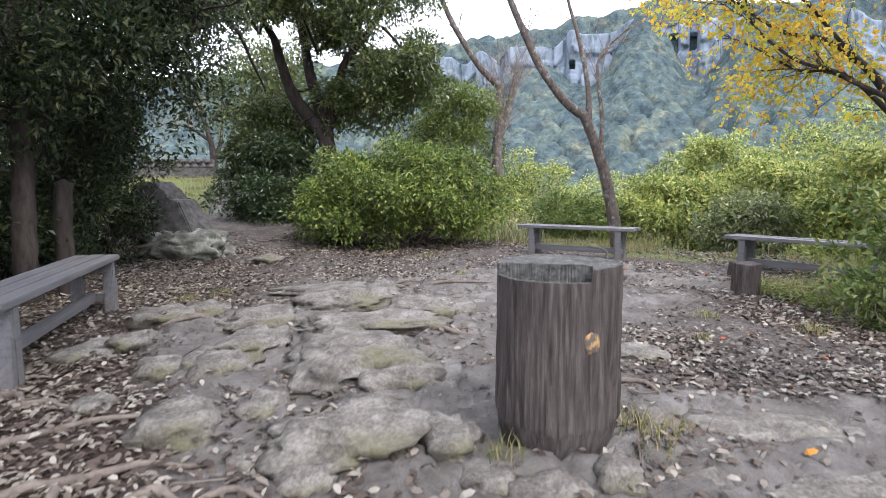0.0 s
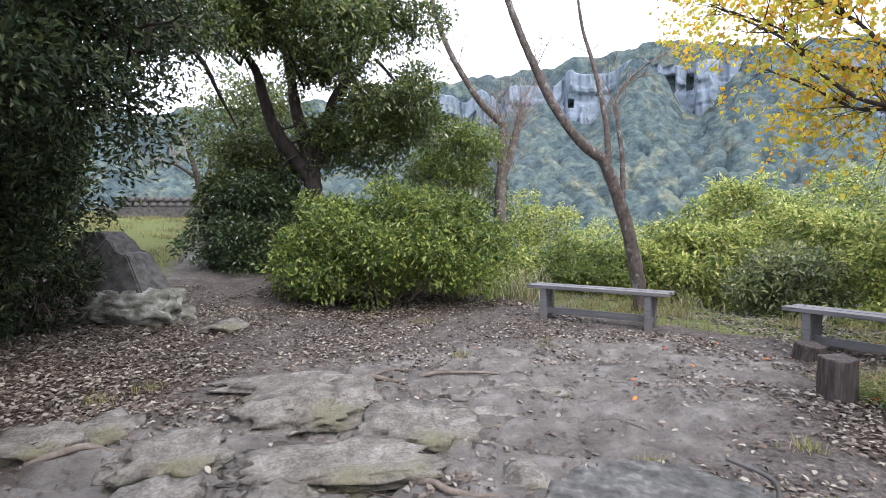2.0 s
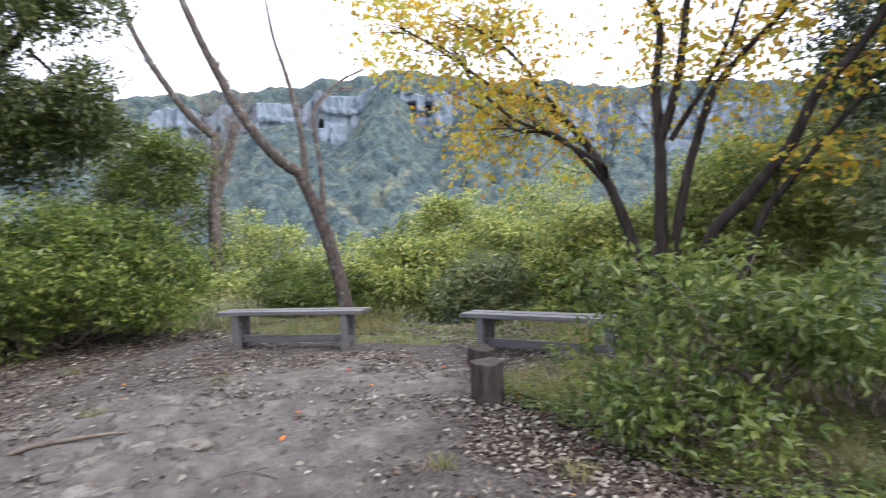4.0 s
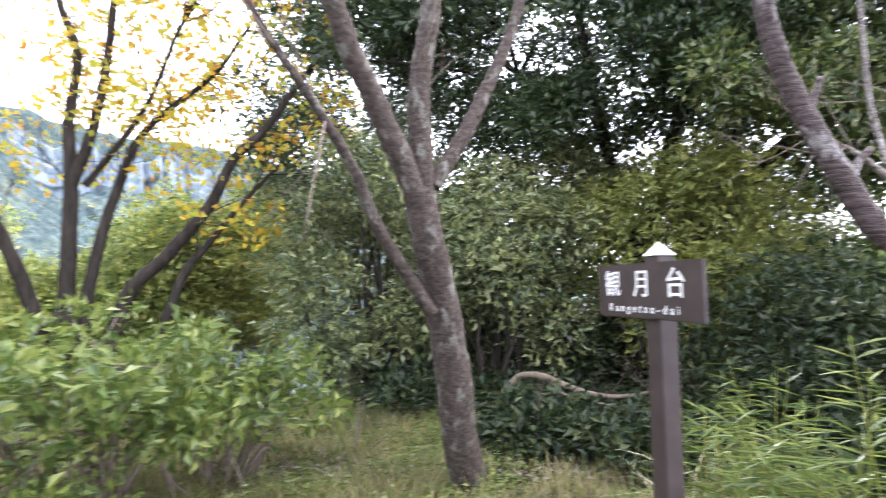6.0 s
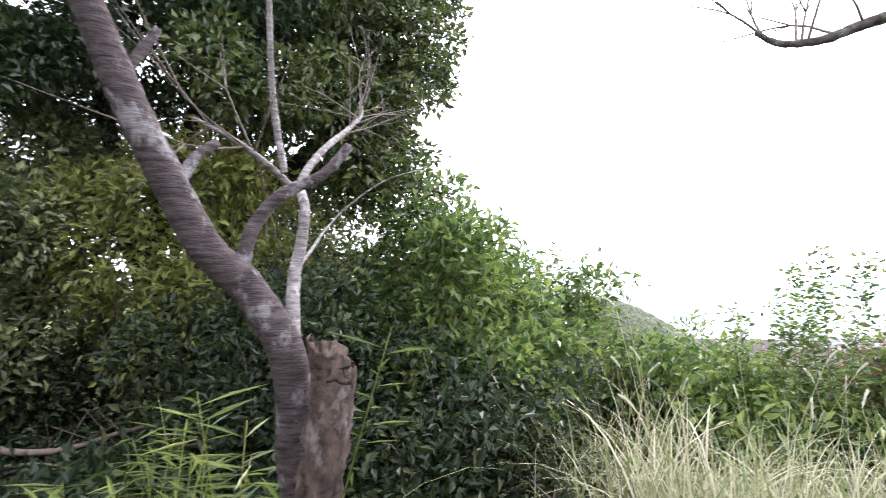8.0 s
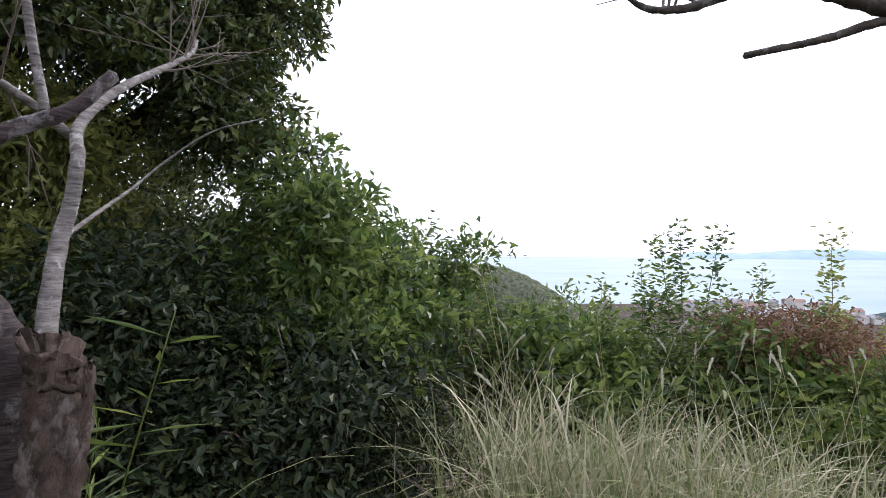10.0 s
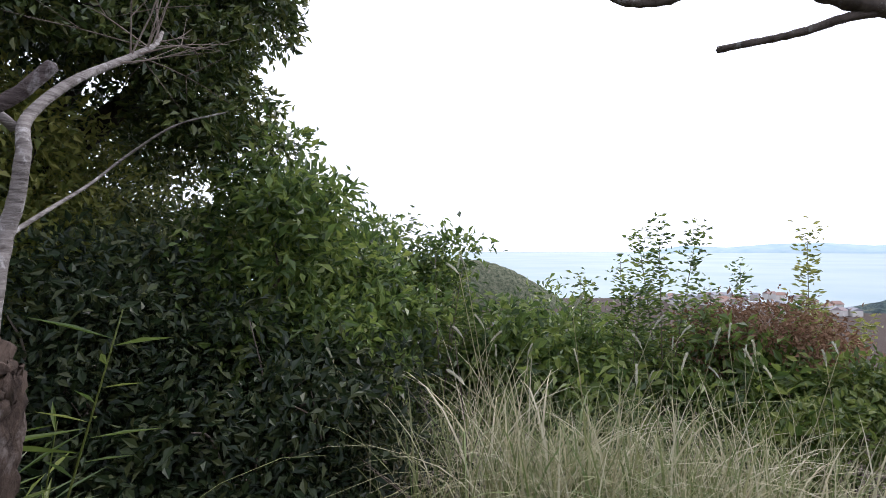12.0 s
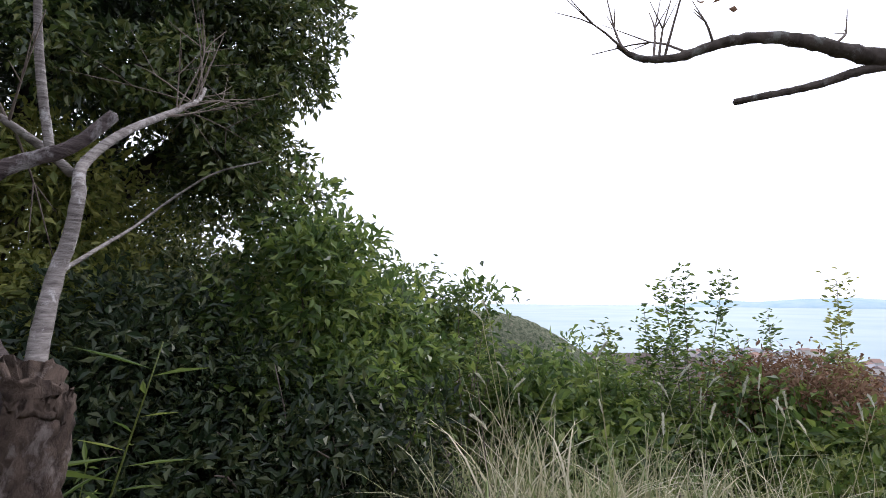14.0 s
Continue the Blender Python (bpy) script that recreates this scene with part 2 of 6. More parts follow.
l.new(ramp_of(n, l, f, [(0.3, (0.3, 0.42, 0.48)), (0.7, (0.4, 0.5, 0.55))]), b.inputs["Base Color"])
HAZELAND = m
# cliff stone, its colour lifted and blued to carry the haze
m, n, l, b = material("hazy_cliff_rock", 0.95, 0, 0.1)
f = noise_of(n, l, 0.09, 8, (1, 1, 0.35), 0.65)
g = noise_of(n, l, 0.3, 6, (1, 1, 0.5))
col = ramp_of(n, l, f, [(0.3, (0.15, 0.185, 0.22)), (0.5, (0.185, 0.222, 0.26)), (0.72, (0.225, 0.26, 0.295))])
l.new(blend(n, l, ramp_of(n, l, g, [(0.5, (0, 0, 0)), (0.62, (0.9, 0.9, 0.9))]), col, (0.09, 0.128, 0.135)), b.inputs["Base Color"])
relief(n, l, b, f, 0.8, 2.0)
HAZECLIFF = m
m, n, l, b = material("coast_scrub", 1.0, 0, 0.05)
f = noise_of(n, l, 0.35, 8, (1, 1, 1), 0.7)
l.new(ramp_of(n, l, f, [(0.36, (0.05, 0.065, 0.045)), (0.5, (0.12, 0.135, 0.085)), (0.66, (0.21, 0.2, 0.14))]), b.inputs["Base Color"])
relief(n, l, b, f, 1.0, 1.5)
SCRUB = m
m, n, l, b = material("sea_water", 0.5, 0, 0.5)
f = noise_of(n, l, 0.004, 6, (1, 1, 1))
l.new(ramp_of(n, l, f, [(0.35, (0.17, 0.27, 0.3)), (0.65, (0.24, 0.33, 0.36))]), b.inputs["Base Color"])
relief(n, l, b, noise_of(n, l, 0.3, 4), 0.1, 0.5)
SEA = m
m, n, l, b = material("house_walls", 0.8, 0, 0.2)
oi = n.new("ShaderNodeObjectInfo")
l.new(ramp_of(n, l, oi.outputs["Random"], [(0, (0.55, 0.55, 0.53)), (0.5, (0.7, 0.68, 0.64)), (1, (0.4, 0.38, 0.36))]), b.inputs["Base Color"])
HOUSE = m
m, n, l, b = material("house_roofs", 0.8, 0, 0.2)
oi = n.new("ShaderNodeObjectInfo")
l.new(ramp_of(n, l, oi.outputs["Random"], [(0, (0.16, 0.17, 0.2)), (0.6, (0.3, 0.3, 0.32)), (1, (0.28, 0.17, 0.13))]), b.inputs["Base Color"])
ROOF = m


# ---- geometry helpers ----
def hash2(i, j, s):
    v = np.sin(i * 127.1 + j * 311.7 + s * 74.7) * 43758.5453
    return v - np.floor(v)


def vnoise(x, y, s=0.0):
    i, j = np.floor(x), np.floor(y)
    u, v = x - i, y - j
    u, v = u * u * (3 - 2 * u), v * v * (3 - 2 * v)
    a, b_, c, d = hash2(i, j, s), hash2(i + 1, j, s), hash2(i, j + 1, s), hash2(i + 1, j + 1, s)
    return (a * (1 - u) + b_ * u) * (1 - v) + (c * (1 - u) + d * u) * v


def fbm(x, y, s=0.0, octaves=4):
    out, amp, tot = 0, 1.0, 0.0
    for k in range(octaves):
        out, tot = out + amp * vnoise(x * 2 ** k, y * 2 ** k, s + k), tot + amp
        amp *= 0.5
    return out / tot


def cells(x, y, s=0.0):
    """Distance to the nearest of one jittered point a unit cell."""
    i, j = np.floor(x), np.floor(y)
    best = np.full(np.shape(x), 9.0)
    for a in (-1, 0, 1):
        for c in (-1, 0, 1):
            px_, py_ = i + a + hash2(i + a, j + c, s), j + c + hash2(i + a, j + c, s + 9)
            best = np.minimum(best, (x - px_) ** 2 + (y - py_) ** 2)
    return np.sqrt(best)


def cracks(x, y, s=0.0):
    """Small along the borders between jittered cells."""
    i, j = np.floor(x), np.floor(y)
    f1, f2 = np.full(np.shape(x), 9.0), np.full(np.shape(x), 9.0)
    for a in (-1, 0, 1):
        for c in (-1, 0, 1):
            d = np.hypot(x - (i + a + hash2(i + a, j + c, s)), y - (j + c + hash2(i + a, j + c, s + 9)))
            f1, f2 = np.minimum(f1, d), np.minimum(f2, np.maximum(f1, d))
    return f2 - f1


def smooth(a, b_, x):
    t_ = np.clip((x - a) / (b_ - a), 0, 1)
    return t_ * t_ * (3 - 2 * t_)


def unit(v):
    return v / np.maximum(np.linalg.norm(v, axis=-1, keepdims=True), 1e-9)


def mesh_of(name, verts, faces, soft=True):
    """A mesh from arrays; all faces have the same number of corners."""
    verts, faces = np.asarray(verts, np.float32), np.asarray(faces, np.int32)
    me = bpy.data.meshes.new(name)
    k = faces.shape[1]
    me.vertices.add(len(verts))
    me.vertices.foreach_set("co", verts.ravel())
    me.loops.add(faces.size)
    me.loops.foreach_set("vertex_index", faces.ravel())
    me.polygons.add(len(faces))
    me.polygons.foreach_set("loop_start", np.arange(0, faces.size, k, dtype=np.int32))
    me.polygons.foreach_set("use_smooth", np.full(len(faces), soft))
    me.update(calc_edges=True)
    return me


def thing(name, at=(0, 0, 0), rz=0.0, label="", category="", group="", kind=""):
    ob = new(name)
    ob.empty_display_size = 0.1
    ob.matrix_world = pose(*at, 0, 0, rz)
    return tagged(ob, label, category, group, kind)


def add(name, me, mat, parent=None, label="", m=None):
    ob = new(name, me)
    if mat and not me.materials:
        me.materials.append(mat)
    if parent:
        ob.parent = parent
    if m is not None:
        ob.matrix_basis = m
    return tagged(ob, label)


def part(name, bm, mat, parent, label="", m=None, soft=False):
    me = bpy.data.meshes.new(name)
    bm.to_mesh(me)
    bm.free()
    for p_ in me.polygons:
        p_.use_smooth = soft
    return add(name, me, mat, parent, label, m)


def block(sx, sy, sz, bevel=0.006, at=(0, 0, 0)):
    bm = bmesh.new()
    bmesh.ops.create_cube(bm, size=1, matrix=Matrix.Translation(at) @ Matrix.Diagonal((sx, sy, sz, 1)))
    if bevel:
        bmesh.ops.bevel(bm, geom=bm.edges[:], offset=bevel, segments=2, affect="EDGES")
    return bm


class Geo:
    def __init__(self):
        self.v, self.f, self.n = [], [], 0

    def put(self, v, f):
        self.v.append(v), self.f.append(f + self.n)
        self.n += len(v)

    def mesh(self, name, soft=True):
        return mesh_of(name, np.concatenate(self.v), np.concatenate(self.f), soft)


def spline(pts, k):
    p = np.asarray(pts, float)
    q = np.vstack([2 * p[0] - p[1], p, 2 * p[-1] - p[-2]])
    out = []
    for i in range(len(p) - 1):
        t_ = np.linspace(0, 1, k, endpoint=False)[:, None]
        a, b_, c, d = q[i], q[i + 1], q[i + 2], q[i + 3]
        out.append(0.5 * (2 * b_ + (c - a) * t_ + (2 * a - 5 * b_ + 4 * c - d) * t_ ** 2 + (3 * b_ - a - 3 * c + d) * t_ ** 3))
    return np.vstack(out + [p[-1:]])


def tube(geo, pts, r0, r1, sides=8, k=5, rough=0.08, rng=None, power=1.0):
    """A tapered, slightly knobbly limb along a curve."""
    c = spline(pts, k)
    m_ = len(c)
    s = np.linspace(0, 1, m_)
    r = r0 + (r1 - r0) * s ** power
    t_ = unit(np.gradient(c, axis=0))
    ref = np.array([0.31, 0.17, 0.93]) if abs(t_[0][2]) < 0.8 else np.array([0.9, 0.3, 0.1])
    u = unit(np.cross(t_, ref))
    w = np.cross(t_, u)
    a = np.linspace(0, 2 * np.pi, sides, endpoint=False)
    rr = r[:, None] * (1 + rough * (rng.random((m_, sides)) - 0.5) * 2 if rng is not None else np.ones((m_, sides)))
    v = c[:, None] + rr[..., None] * (u[:, None] * np.cos(a)[None, :, None] + w[:, None] * np.sin(a)[None, :, None])
    v = np.vstack([v.reshape(-1, 3), c[-1:] + t_[-1:] * r[-1] * 0.6])
    i, j = np.meshgrid(np.arange(m_ - 1), np.arange(sides), indexing="ij")
    j2 = (j + 1) % sides
    f = np.stack([i * sides + j, i * sides + j2, (i + 1) * sides + j2, (i + 1) * sides + j], -1).reshape(-1, 4)
    e = (m_ - 1) * sides
    geo.put(v, f)
    # close the end with small quads that share the tip
    half = sides // 2
    q = np.stack([e + 2 * np.arange(half), e + (2 * np.arange(half) + 1) % sides, e + (2 * np.arange(half) + 2) % sides, np.full(half, len(v) - 1)], -1)
    geo.f.append(q + geo.n - len(v))


def leaf_mesh(name, P_, D, N_, L, W, fold=0.3, droop=0.15):
    """Folded pointed leaves, two triangles each."""
    n_ = len(P_)
    S = unit(np.cross(D, N_))
    N_ = unit(np.cross(S, D))
    L, W = np.broadcast_to(L, n_)[:, None], np.broadcast_to(W, n_)[:, None]
    v = np.empty((n_, 4, 3))
    v[:, 0] = P_
    bend = N_ * L * droop * 0.4
    v[:, 1] = P_ + D * L * 0.48 + S * W * 0.5 + N_ * W * fold - bend
    v[:, 2] = P_ + D * L - N_ * L * droop
    v[:, 3] = P_ + D * L * 0.48 - S * W * 0.5 + N_ * W * fold - bend
    b_ = np.arange(n_)[:, None] * 4
    f = np.concatenate([b_ + np.array([0, 1, 2]), b_ + np.array([0, 2, 3])], 1).reshape(-1, 3)
    return mesh_of(name, v.reshape(-1, 3), f, False)


def oval_mesh(name, P_, D, N_, L, W, curl=0.25):
    """Oval curled leaves, four triangles each."""
    n_ = len(P_)
    S = unit(np.cross(D, N_))
    N_ = unit(np.cross(S, D))
    L, W = np.broadcast_to(L, n_)[:, None], np.broadcast_to(W, n_)[:, None]
    v = np.empty((n_, 6, 3))
    for k, (u_, w_, h_) in enumerate(((0, 0, 0), (0.28, 0.46, 1), (0.72, 0.42, 1), (1, 0, 0.3), (0.72, -0.42, 1), (0.28, -0.46, 1))):
        v[:, k] = P_ + D * L * u_ + S * W * w_ + N_ * W * curl * h_
    b_ = np.arange(n_)[:, None] * 6
    f = np.concatenate([b_ + np.array(q) for q in ((0, 1, 5), (1, 2, 5), (2, 4, 5), (2, 3, 4))], 1).reshape(-1, 3)
    return mesh_of(name, v.reshape(-1, 3), f, False)


def shell(rng, c, radii, k, r, lo=0.55, flat=-0.45):
    """k clump centres (x, y, z, r) spread through the outer part of a lumpy ellipsoid."""
    d = unit(rng.normal(size=(k * 3, 3)))
    d = d[d[:, 2] > flat][:k]
    s = (lo + (1 - lo) * rng.random(len(d)) ** 0.6) * (0.8 + 0.35 * rng.random(len(d)))
    p = np.asarray(c) + d * s[:, None] * np.asarray(radii)
    return np.hstack([p, (r * (0.65 + 0.7 * rng.random(len(d))))[:, None]])


def foliage(name, rng, clumps, n_, L, W, mat, parent, up=0.5, label="", hang=0.25, spiky=0.0, flatten=0.75):
    """A crown: n_ leaves on the outside of its clumps, so that gaps stay between them."""
    n_ = int(n_ * 0.78)
    w = clumps[:, 3] ** 2
    i = rng.choice(len(clumps), n_, p=w / w.sum())
    d = unit(rng.normal(size=(n_, 3)))
    d[:, 2] = np.abs(d[:, 2]) * np.where(rng.random(n_) < 0.72, 1, -1)
    rad = clumps[i, 3] * (0.45 + 0.55 * rng.random(n_) ** 0.5) * (1 + spiky * rng.random(n_) ** 4)
    P_ = clumps[i, :3] + d * rad[:, None] * np.array([1, 1, flatten])
    N_ = unit(d * 0.5 + np.array([0, 0, up]) + rng.normal(size=(n_, 3)) * 0.45)
    D = unit(d + rng.normal(size=(n_, 3)) * 0.75 - np.array([0, 0, hang]))
    sz = 0.65 + 0.7 * rng.random(n_)
    return tagged(add(name, leaf_mesh(name, P_, D, N_, L * sz, W * sz), mat, parent, label), kind="stuff")


def stems(name, rng, base, clumps, count, r0, mat, parent, spread=0.25, r1=0.004, sides=5, bases=None):
    """Branches from near the base out to some of the clumps."""
    g_ = Geo()
    for q in clumps[rng.permutation(len(clumps))[:count], :3]:
        a = np.asarray(base) + np.append(rng.normal(size=2) * spread, 0)
        if bases is not None:
            a = bases[np.argmin(np.linalg.norm(bases - q, axis=1) + 0.3 * rng.random(len(bases)))]
        m1 = a + (q - a) * 0.4 + rng.normal(size=3) * 0.12 + np.array([0, 0, 0.1])
        m2 = a + (q - a) * 0.75 + rng.normal(size=3) * 0.12
        tube(g_, [a, m1, m2, q], r0 * (0.6 + 0.6 * rng.random()), r1, sides, 3, 0.1, rng)
    return tagged(add(name, g_.mesh(name), mat, parent), kind="stuff")


def twigs(name, rng, tips, mat, parent, per=5, length=0.6, r=0.008, up=0.4):
    """Fine bare twigs that fork off the given points and directions."""
    g_ = Geo()
    for p, d in tips:
        for _ in range(per):
            e = unit(np.asarray(d) + rng.normal(size=3) * 0.6 + np.array([0, 0, up * rng.random()]))
            ln = length * (0.4 + 0.8 * rng.random())
            a = np.asarray(p)
            m1 = a + e * ln * 0.5 + rng.normal(size=3) * 0.05 * ln
            q = a + e * ln + rng.normal(size=3) * 0.12 * ln
            tube(g_, [a, m1, q], r, r * 0.3, 4, 3)
            for _ in range(2):
                e2 = unit(e + rng.normal(size=3) * 0.6)
                tube(g_, [m1, m1 + e2 * ln * 0.25, m1 + e2 * ln * (0.4 + 0.2 * rng.random())], r * 0.6, r * 0.2, 4, 2)
    return tagged(add(name, g_.mesh(name), mat, parent), kind="stuff")


def ribbons(name, base, az, height, lean, width, mat, parent, segs=3, curl=0.5):
    """Grass-like blades that rise and arch over."""
    n_ = len(base)
    h, ln, w = (np.broadcast_to(a, n_)[:, None] for a in (height, lean, width))
    s = np.linspace(0, 1, segs + 1)[None, :]
    out = np.stack([np.cos(az), np.sin(az), 0 * az], -1)
    side = np.stack([-np.sin(az), np.cos(az), 0 * az], -1)
    z = h * (s - curl * s ** 3 * np.clip(ln / np.maximum(h, 1e-6), 0, 1.3) * 0.7)
    x = ln * s ** 1.8
    c = base[:, None] + out[:, None] * x[..., None] + np.array([0, 0, 1.0]) * z[..., None]
    ww = w * (1 - s ** 2 * 0.95) * 0.5
    v = np.stack([c - side[:, None] * ww[..., None], c + side[:, None] * ww[..., None]], 2).reshape(-1, 3)
    b_ = (np.arange(n_)[:, None] * (segs + 1) + np.arange(segs)[None, :]).reshape(-1, 1) * 2
    return tagged(add(name, mesh_of(name, v, b_ + np.array([0, 1, 3, 2]), True), mat, parent), kind="stuff")


def boulder(rng, sx, sy, sz, k=3, rough=0.22, sharp=2.0):
    bm = bmesh.new()
    bmesh.ops.create_icosphere(bm, subdivisions=k, radius=1)
    off = Vector(rng.random(3) * 50)
    for v in bm.verts:
        d = v.co.normalized()
        q = 1 + rough * (noise.noise(d * 1.3 + off) + 0.5 * noise.noise(d * 3.1 + off) + 0.3 * noise.noise(d * 6.5 + off) + 0.16 * noise.noise(d * 14 + off) - 0.5 * max(0, 0.12 - abs(noise.noise(d * 2.2 - off))) / 0.12)
        box = max(abs(d.x), abs(d.y), abs(d.z))
        q *= box ** (-1 / sharp)
        v.co = Vector((d.x * sx * q, d.y * sy * q, d.z * sz * q))
    return bm


# ---- ground ----
EDGES = [(0.8, 0.6, 10.56), (0.95, 0.3, 9.3), (0.9, -0.43, 6.3), (0.55, -0.83, 3.6)]


def edge_distance(x, y):
    return np.max([a * x + b_ * y - c for a, b_, c in EDGES], axis=0)


def ground_z(x, y):
    """The hilltop, its slopes, the valley and the sea floor."""
    x, y = np.asarray(x, float), np.asarray(y, float)
    d = edge_distance(x, y)
    dd = np.maximum(d, 0)
    r = np.hypot(x, y)
    drop = -0.42 * dd ** 1.15
    rise = 0.118 * np.maximum(y - 11.0, 0) * smooth(2.5, -1.5, x) * smooth(40, 24, y)
    left = 0.1 * np.maximum(-x - 4.5, 0) * smooth(30, 12, r)
    az = np.degrees(np.arctan2(x, y)) % 360
    sea = smooth(105, 120, az) * smooth(200, 180, az)
    floor_z = -53 - 30 * sea * smooth(590, 660, r) - 40 * smooth(1500, 3000, r)
    z = np.maximum(drop, floor_z + 6 * fbm(x / 60, y / 60, 3)) + np.where(d < 0, rise + left, 0)
    far = smooth(16, 60, r)
    z = z * 1.0 + far * (1 - smooth(0, 10, dd)) * np.maximum(floor_z * smooth(40, 300, r), -53)
    bumps = 0.09 * (fbm(x * 0.9, y * 0.9, 1) - 0.5) + 0.03 * (fbm(x * 5, y * 5, 2) - 0.5)
    # bedrock ledges that run across the clearing
    t_ = y * 1.7 + x * 0.45 + 2.2 * fbm(x * 0.6, y * 0.6, 7)
    led = (t_ - np.floor(t_))
    t2 = t_ * 3.1 + 0.9 * fbm(x * 1.7, y * 1.7, 27)
    thin = t2 - np.floor(t2)
    rk = rock_mask(x, y)
    wx, wy = x + 0.35 * fbm(x * 2.1, y * 2.1, 61), y + 0.35 * fbm(x * 2.1, y * 2.1, 62)
    slab = smooth(0.0, 0.13, cracks(wx * 1.5, wy * 2.1, 5)) * (0.6 + 0.8 * hash2(np.floor(wx * 1.5), np.floor(wy * 2.1), 8))
    z = z + bumps + rk * (0.07 * smooth(0, 0.7, led) * smooth(1.0, 0.93, led) + 0.04 * slab - 0.075 + 0.03 * (fbm(x * 3, y * 9, 64) - 0.5) + 0.022 * smooth(0.1, 0.8, thin) * smooth(1.0, 0.9, thin) * smooth(4.6, 5.6, y))
    return z


def rock_mask(x, y):
    blob = lambda cx, cy, sx, sy: np.exp(-(((x - cx) / sx) ** 2 + ((y - cy) / sy) ** 2))
    k = blob(0.2, 3.8, 1.3, 1.4) + blob(1.2, 6.7, 2.5, 1.5) + blob(2.3, 3.0, 1.2, 0.7) + 0.8 * blob(-1.2, 5.3, 0.9, 0.9) + 0.75 * blob(3.0, 7.2, 1.2, 1.4) + 0.9 * blob(-3.5, 16, 1.2, 3)
    return np.clip(smooth(0.35, 0.75, k + 0.7 * (fbm(x * 1.4, y * 1.4, 11) - 0.5)), 0, 1)


def turf_mask(x, y):
    d = edge_distance(x, y)
    k = smooth(-2.6, -0.6, d) * smooth(-2, 1.0, y + x * 0.2) + smooth(4.0, 5.2, x) * smooth(6.3, 5.2, y) + smooth(12.5, 14, y) * smooth(0.2, 0.8, np.abs(x + 2.8 + (y - 13) * 0.25) / 2)
    return np.clip(smooth(0.4, 0.8, k + 0.8 * (fbm(x * 1.7, y * 1.7, 21) - 0.5)), 0, 1)


def soil_shade_mask(x, y):
    blob = lambda cx, cy, sx, sy: np.exp(-(((x - cx) / sx) ** 2 + ((y - cy) / sy) ** 2))
    # the left blobs and the wood-edge term paint tree shade; the rest is soil
    k = blob(0.6, 11.6, 2.6, 1.8) + blob(4.1, 5.2, 0.9, 1.5) + 1.2 * blob(-3.3, 6.8, 1.6, 3) + smooth(5.8, 6.8, x) * smooth(3.9, 2.6, y) + blob(-1.9, 3.0, 1.6, 1.7) * 1.2 + blob(-2.2, 7.6, 1.0, 1.6)
    return np.clip(smooth(0.4, 0.75, k + 0.6 * (fbm(x * 1.9, y * 1.9, 31) - 0.5)), 0, 1)


def axis(a, b_, fine, far):
    mid = np.arange(a, b_, fine)
    grow = fine * 1.22 ** np.arange(1, 80)
    out = np.cumsum(grow)
    out = out[out < far]
    return np.concatenate([(a - out)[::-1], mid, b_ + out])


gx, gy = axis(-3.5, 6.5, 0.034, 4900), axis(1.6, 11.0, 0.038, 4900)
X, Y = np.meshgrid(gx, gy, indexing="xy")
Z = ground_z(X, Y)
nx, ny = len(gx), len(gy)
i, j = np.meshgrid(np.arange(ny - 1), np.arange(nx - 1), indexing="ij")
F = np.stack([i * nx + j, i * nx + j + 1, (i + 1) * nx + j + 1, (i + 1) * nx + j], -1).reshape(-1, 4)
me = mesh_of("ground", np.stack([X, Y, Z], -1).reshape(-1, 3), F)
for at_name, fn in (("rock_mask", rock_mask), ("turf_mask", turf_mask), ("soil_shade_mask", soil_shade_mask)):
    at = me.attributes.new(at_name, "FLOAT", "POINT")
    at.data.foreach_set("value", fn(X, Y).astype(np.float32).ravel())
ground = tagged(add("ground", me, EARTH), "hilltop clearing of trodden earth and bare sandstone bedrock", "ground", kind="structure")


def gz(x, y):
    return float(ground_z(np.array([x]), np.array([y]))[0])


# ---- sea, mountain and far land ----
bm = bmesh.new()
bmesh.ops.create_circle(bm, cap_ends=True, segments=96, radius=4900)
sea = tagged(part("water", bm, SEA, None, m=pose(0, 0, -60)), "pale blue calm sea reaching to the horizon", "sea", kind="structure")


def fan(name, az0, az1, daz, rows_fn, mat, label):
    """A sheet over azimuth: rows_fn(azimuths) gives radius and height arrays, one row a level."""
    az = np.radians(np.arange(az0, az1, daz))
    R_, Z_ = rows_fn(np.degrees(az))
    v = np.stack([R_ * np.sin(az), R_ * np.cos(az), Z_], -1)
    nr, nc = R_.shape
    i_, j_ = np.meshgrid(np.arange(nr - 1), np.arange(nc - 1), indexing="ij")
    f_ = np.stack([i_ * nc + j_, (i_ * nc + j_ + 1), (i_ + 1) * nc + j_ + 1, (i_ + 1) * nc + j_], -1).reshape(-1, 4)
    return tagged(add(name, mesh_of(name, v.reshape(-1, 3), f_[:, ::-1]), mat), label, "mountain", kind="structure")


def ridge_angle(az):
    return np.interp(az, [-30, -5, 3, 8, 13, 18, 24, 27, 32, 45, 55, 64, 72, 85], [10, 13, 15.0, 15.4, 15.6, 16.6, 17.6, 17.4, 16.8, 15.2, 14.2, 12.6, 9, 5]) + 0.7 * (vnoise(az * 0.5, az * 0, 5) - 0.5)


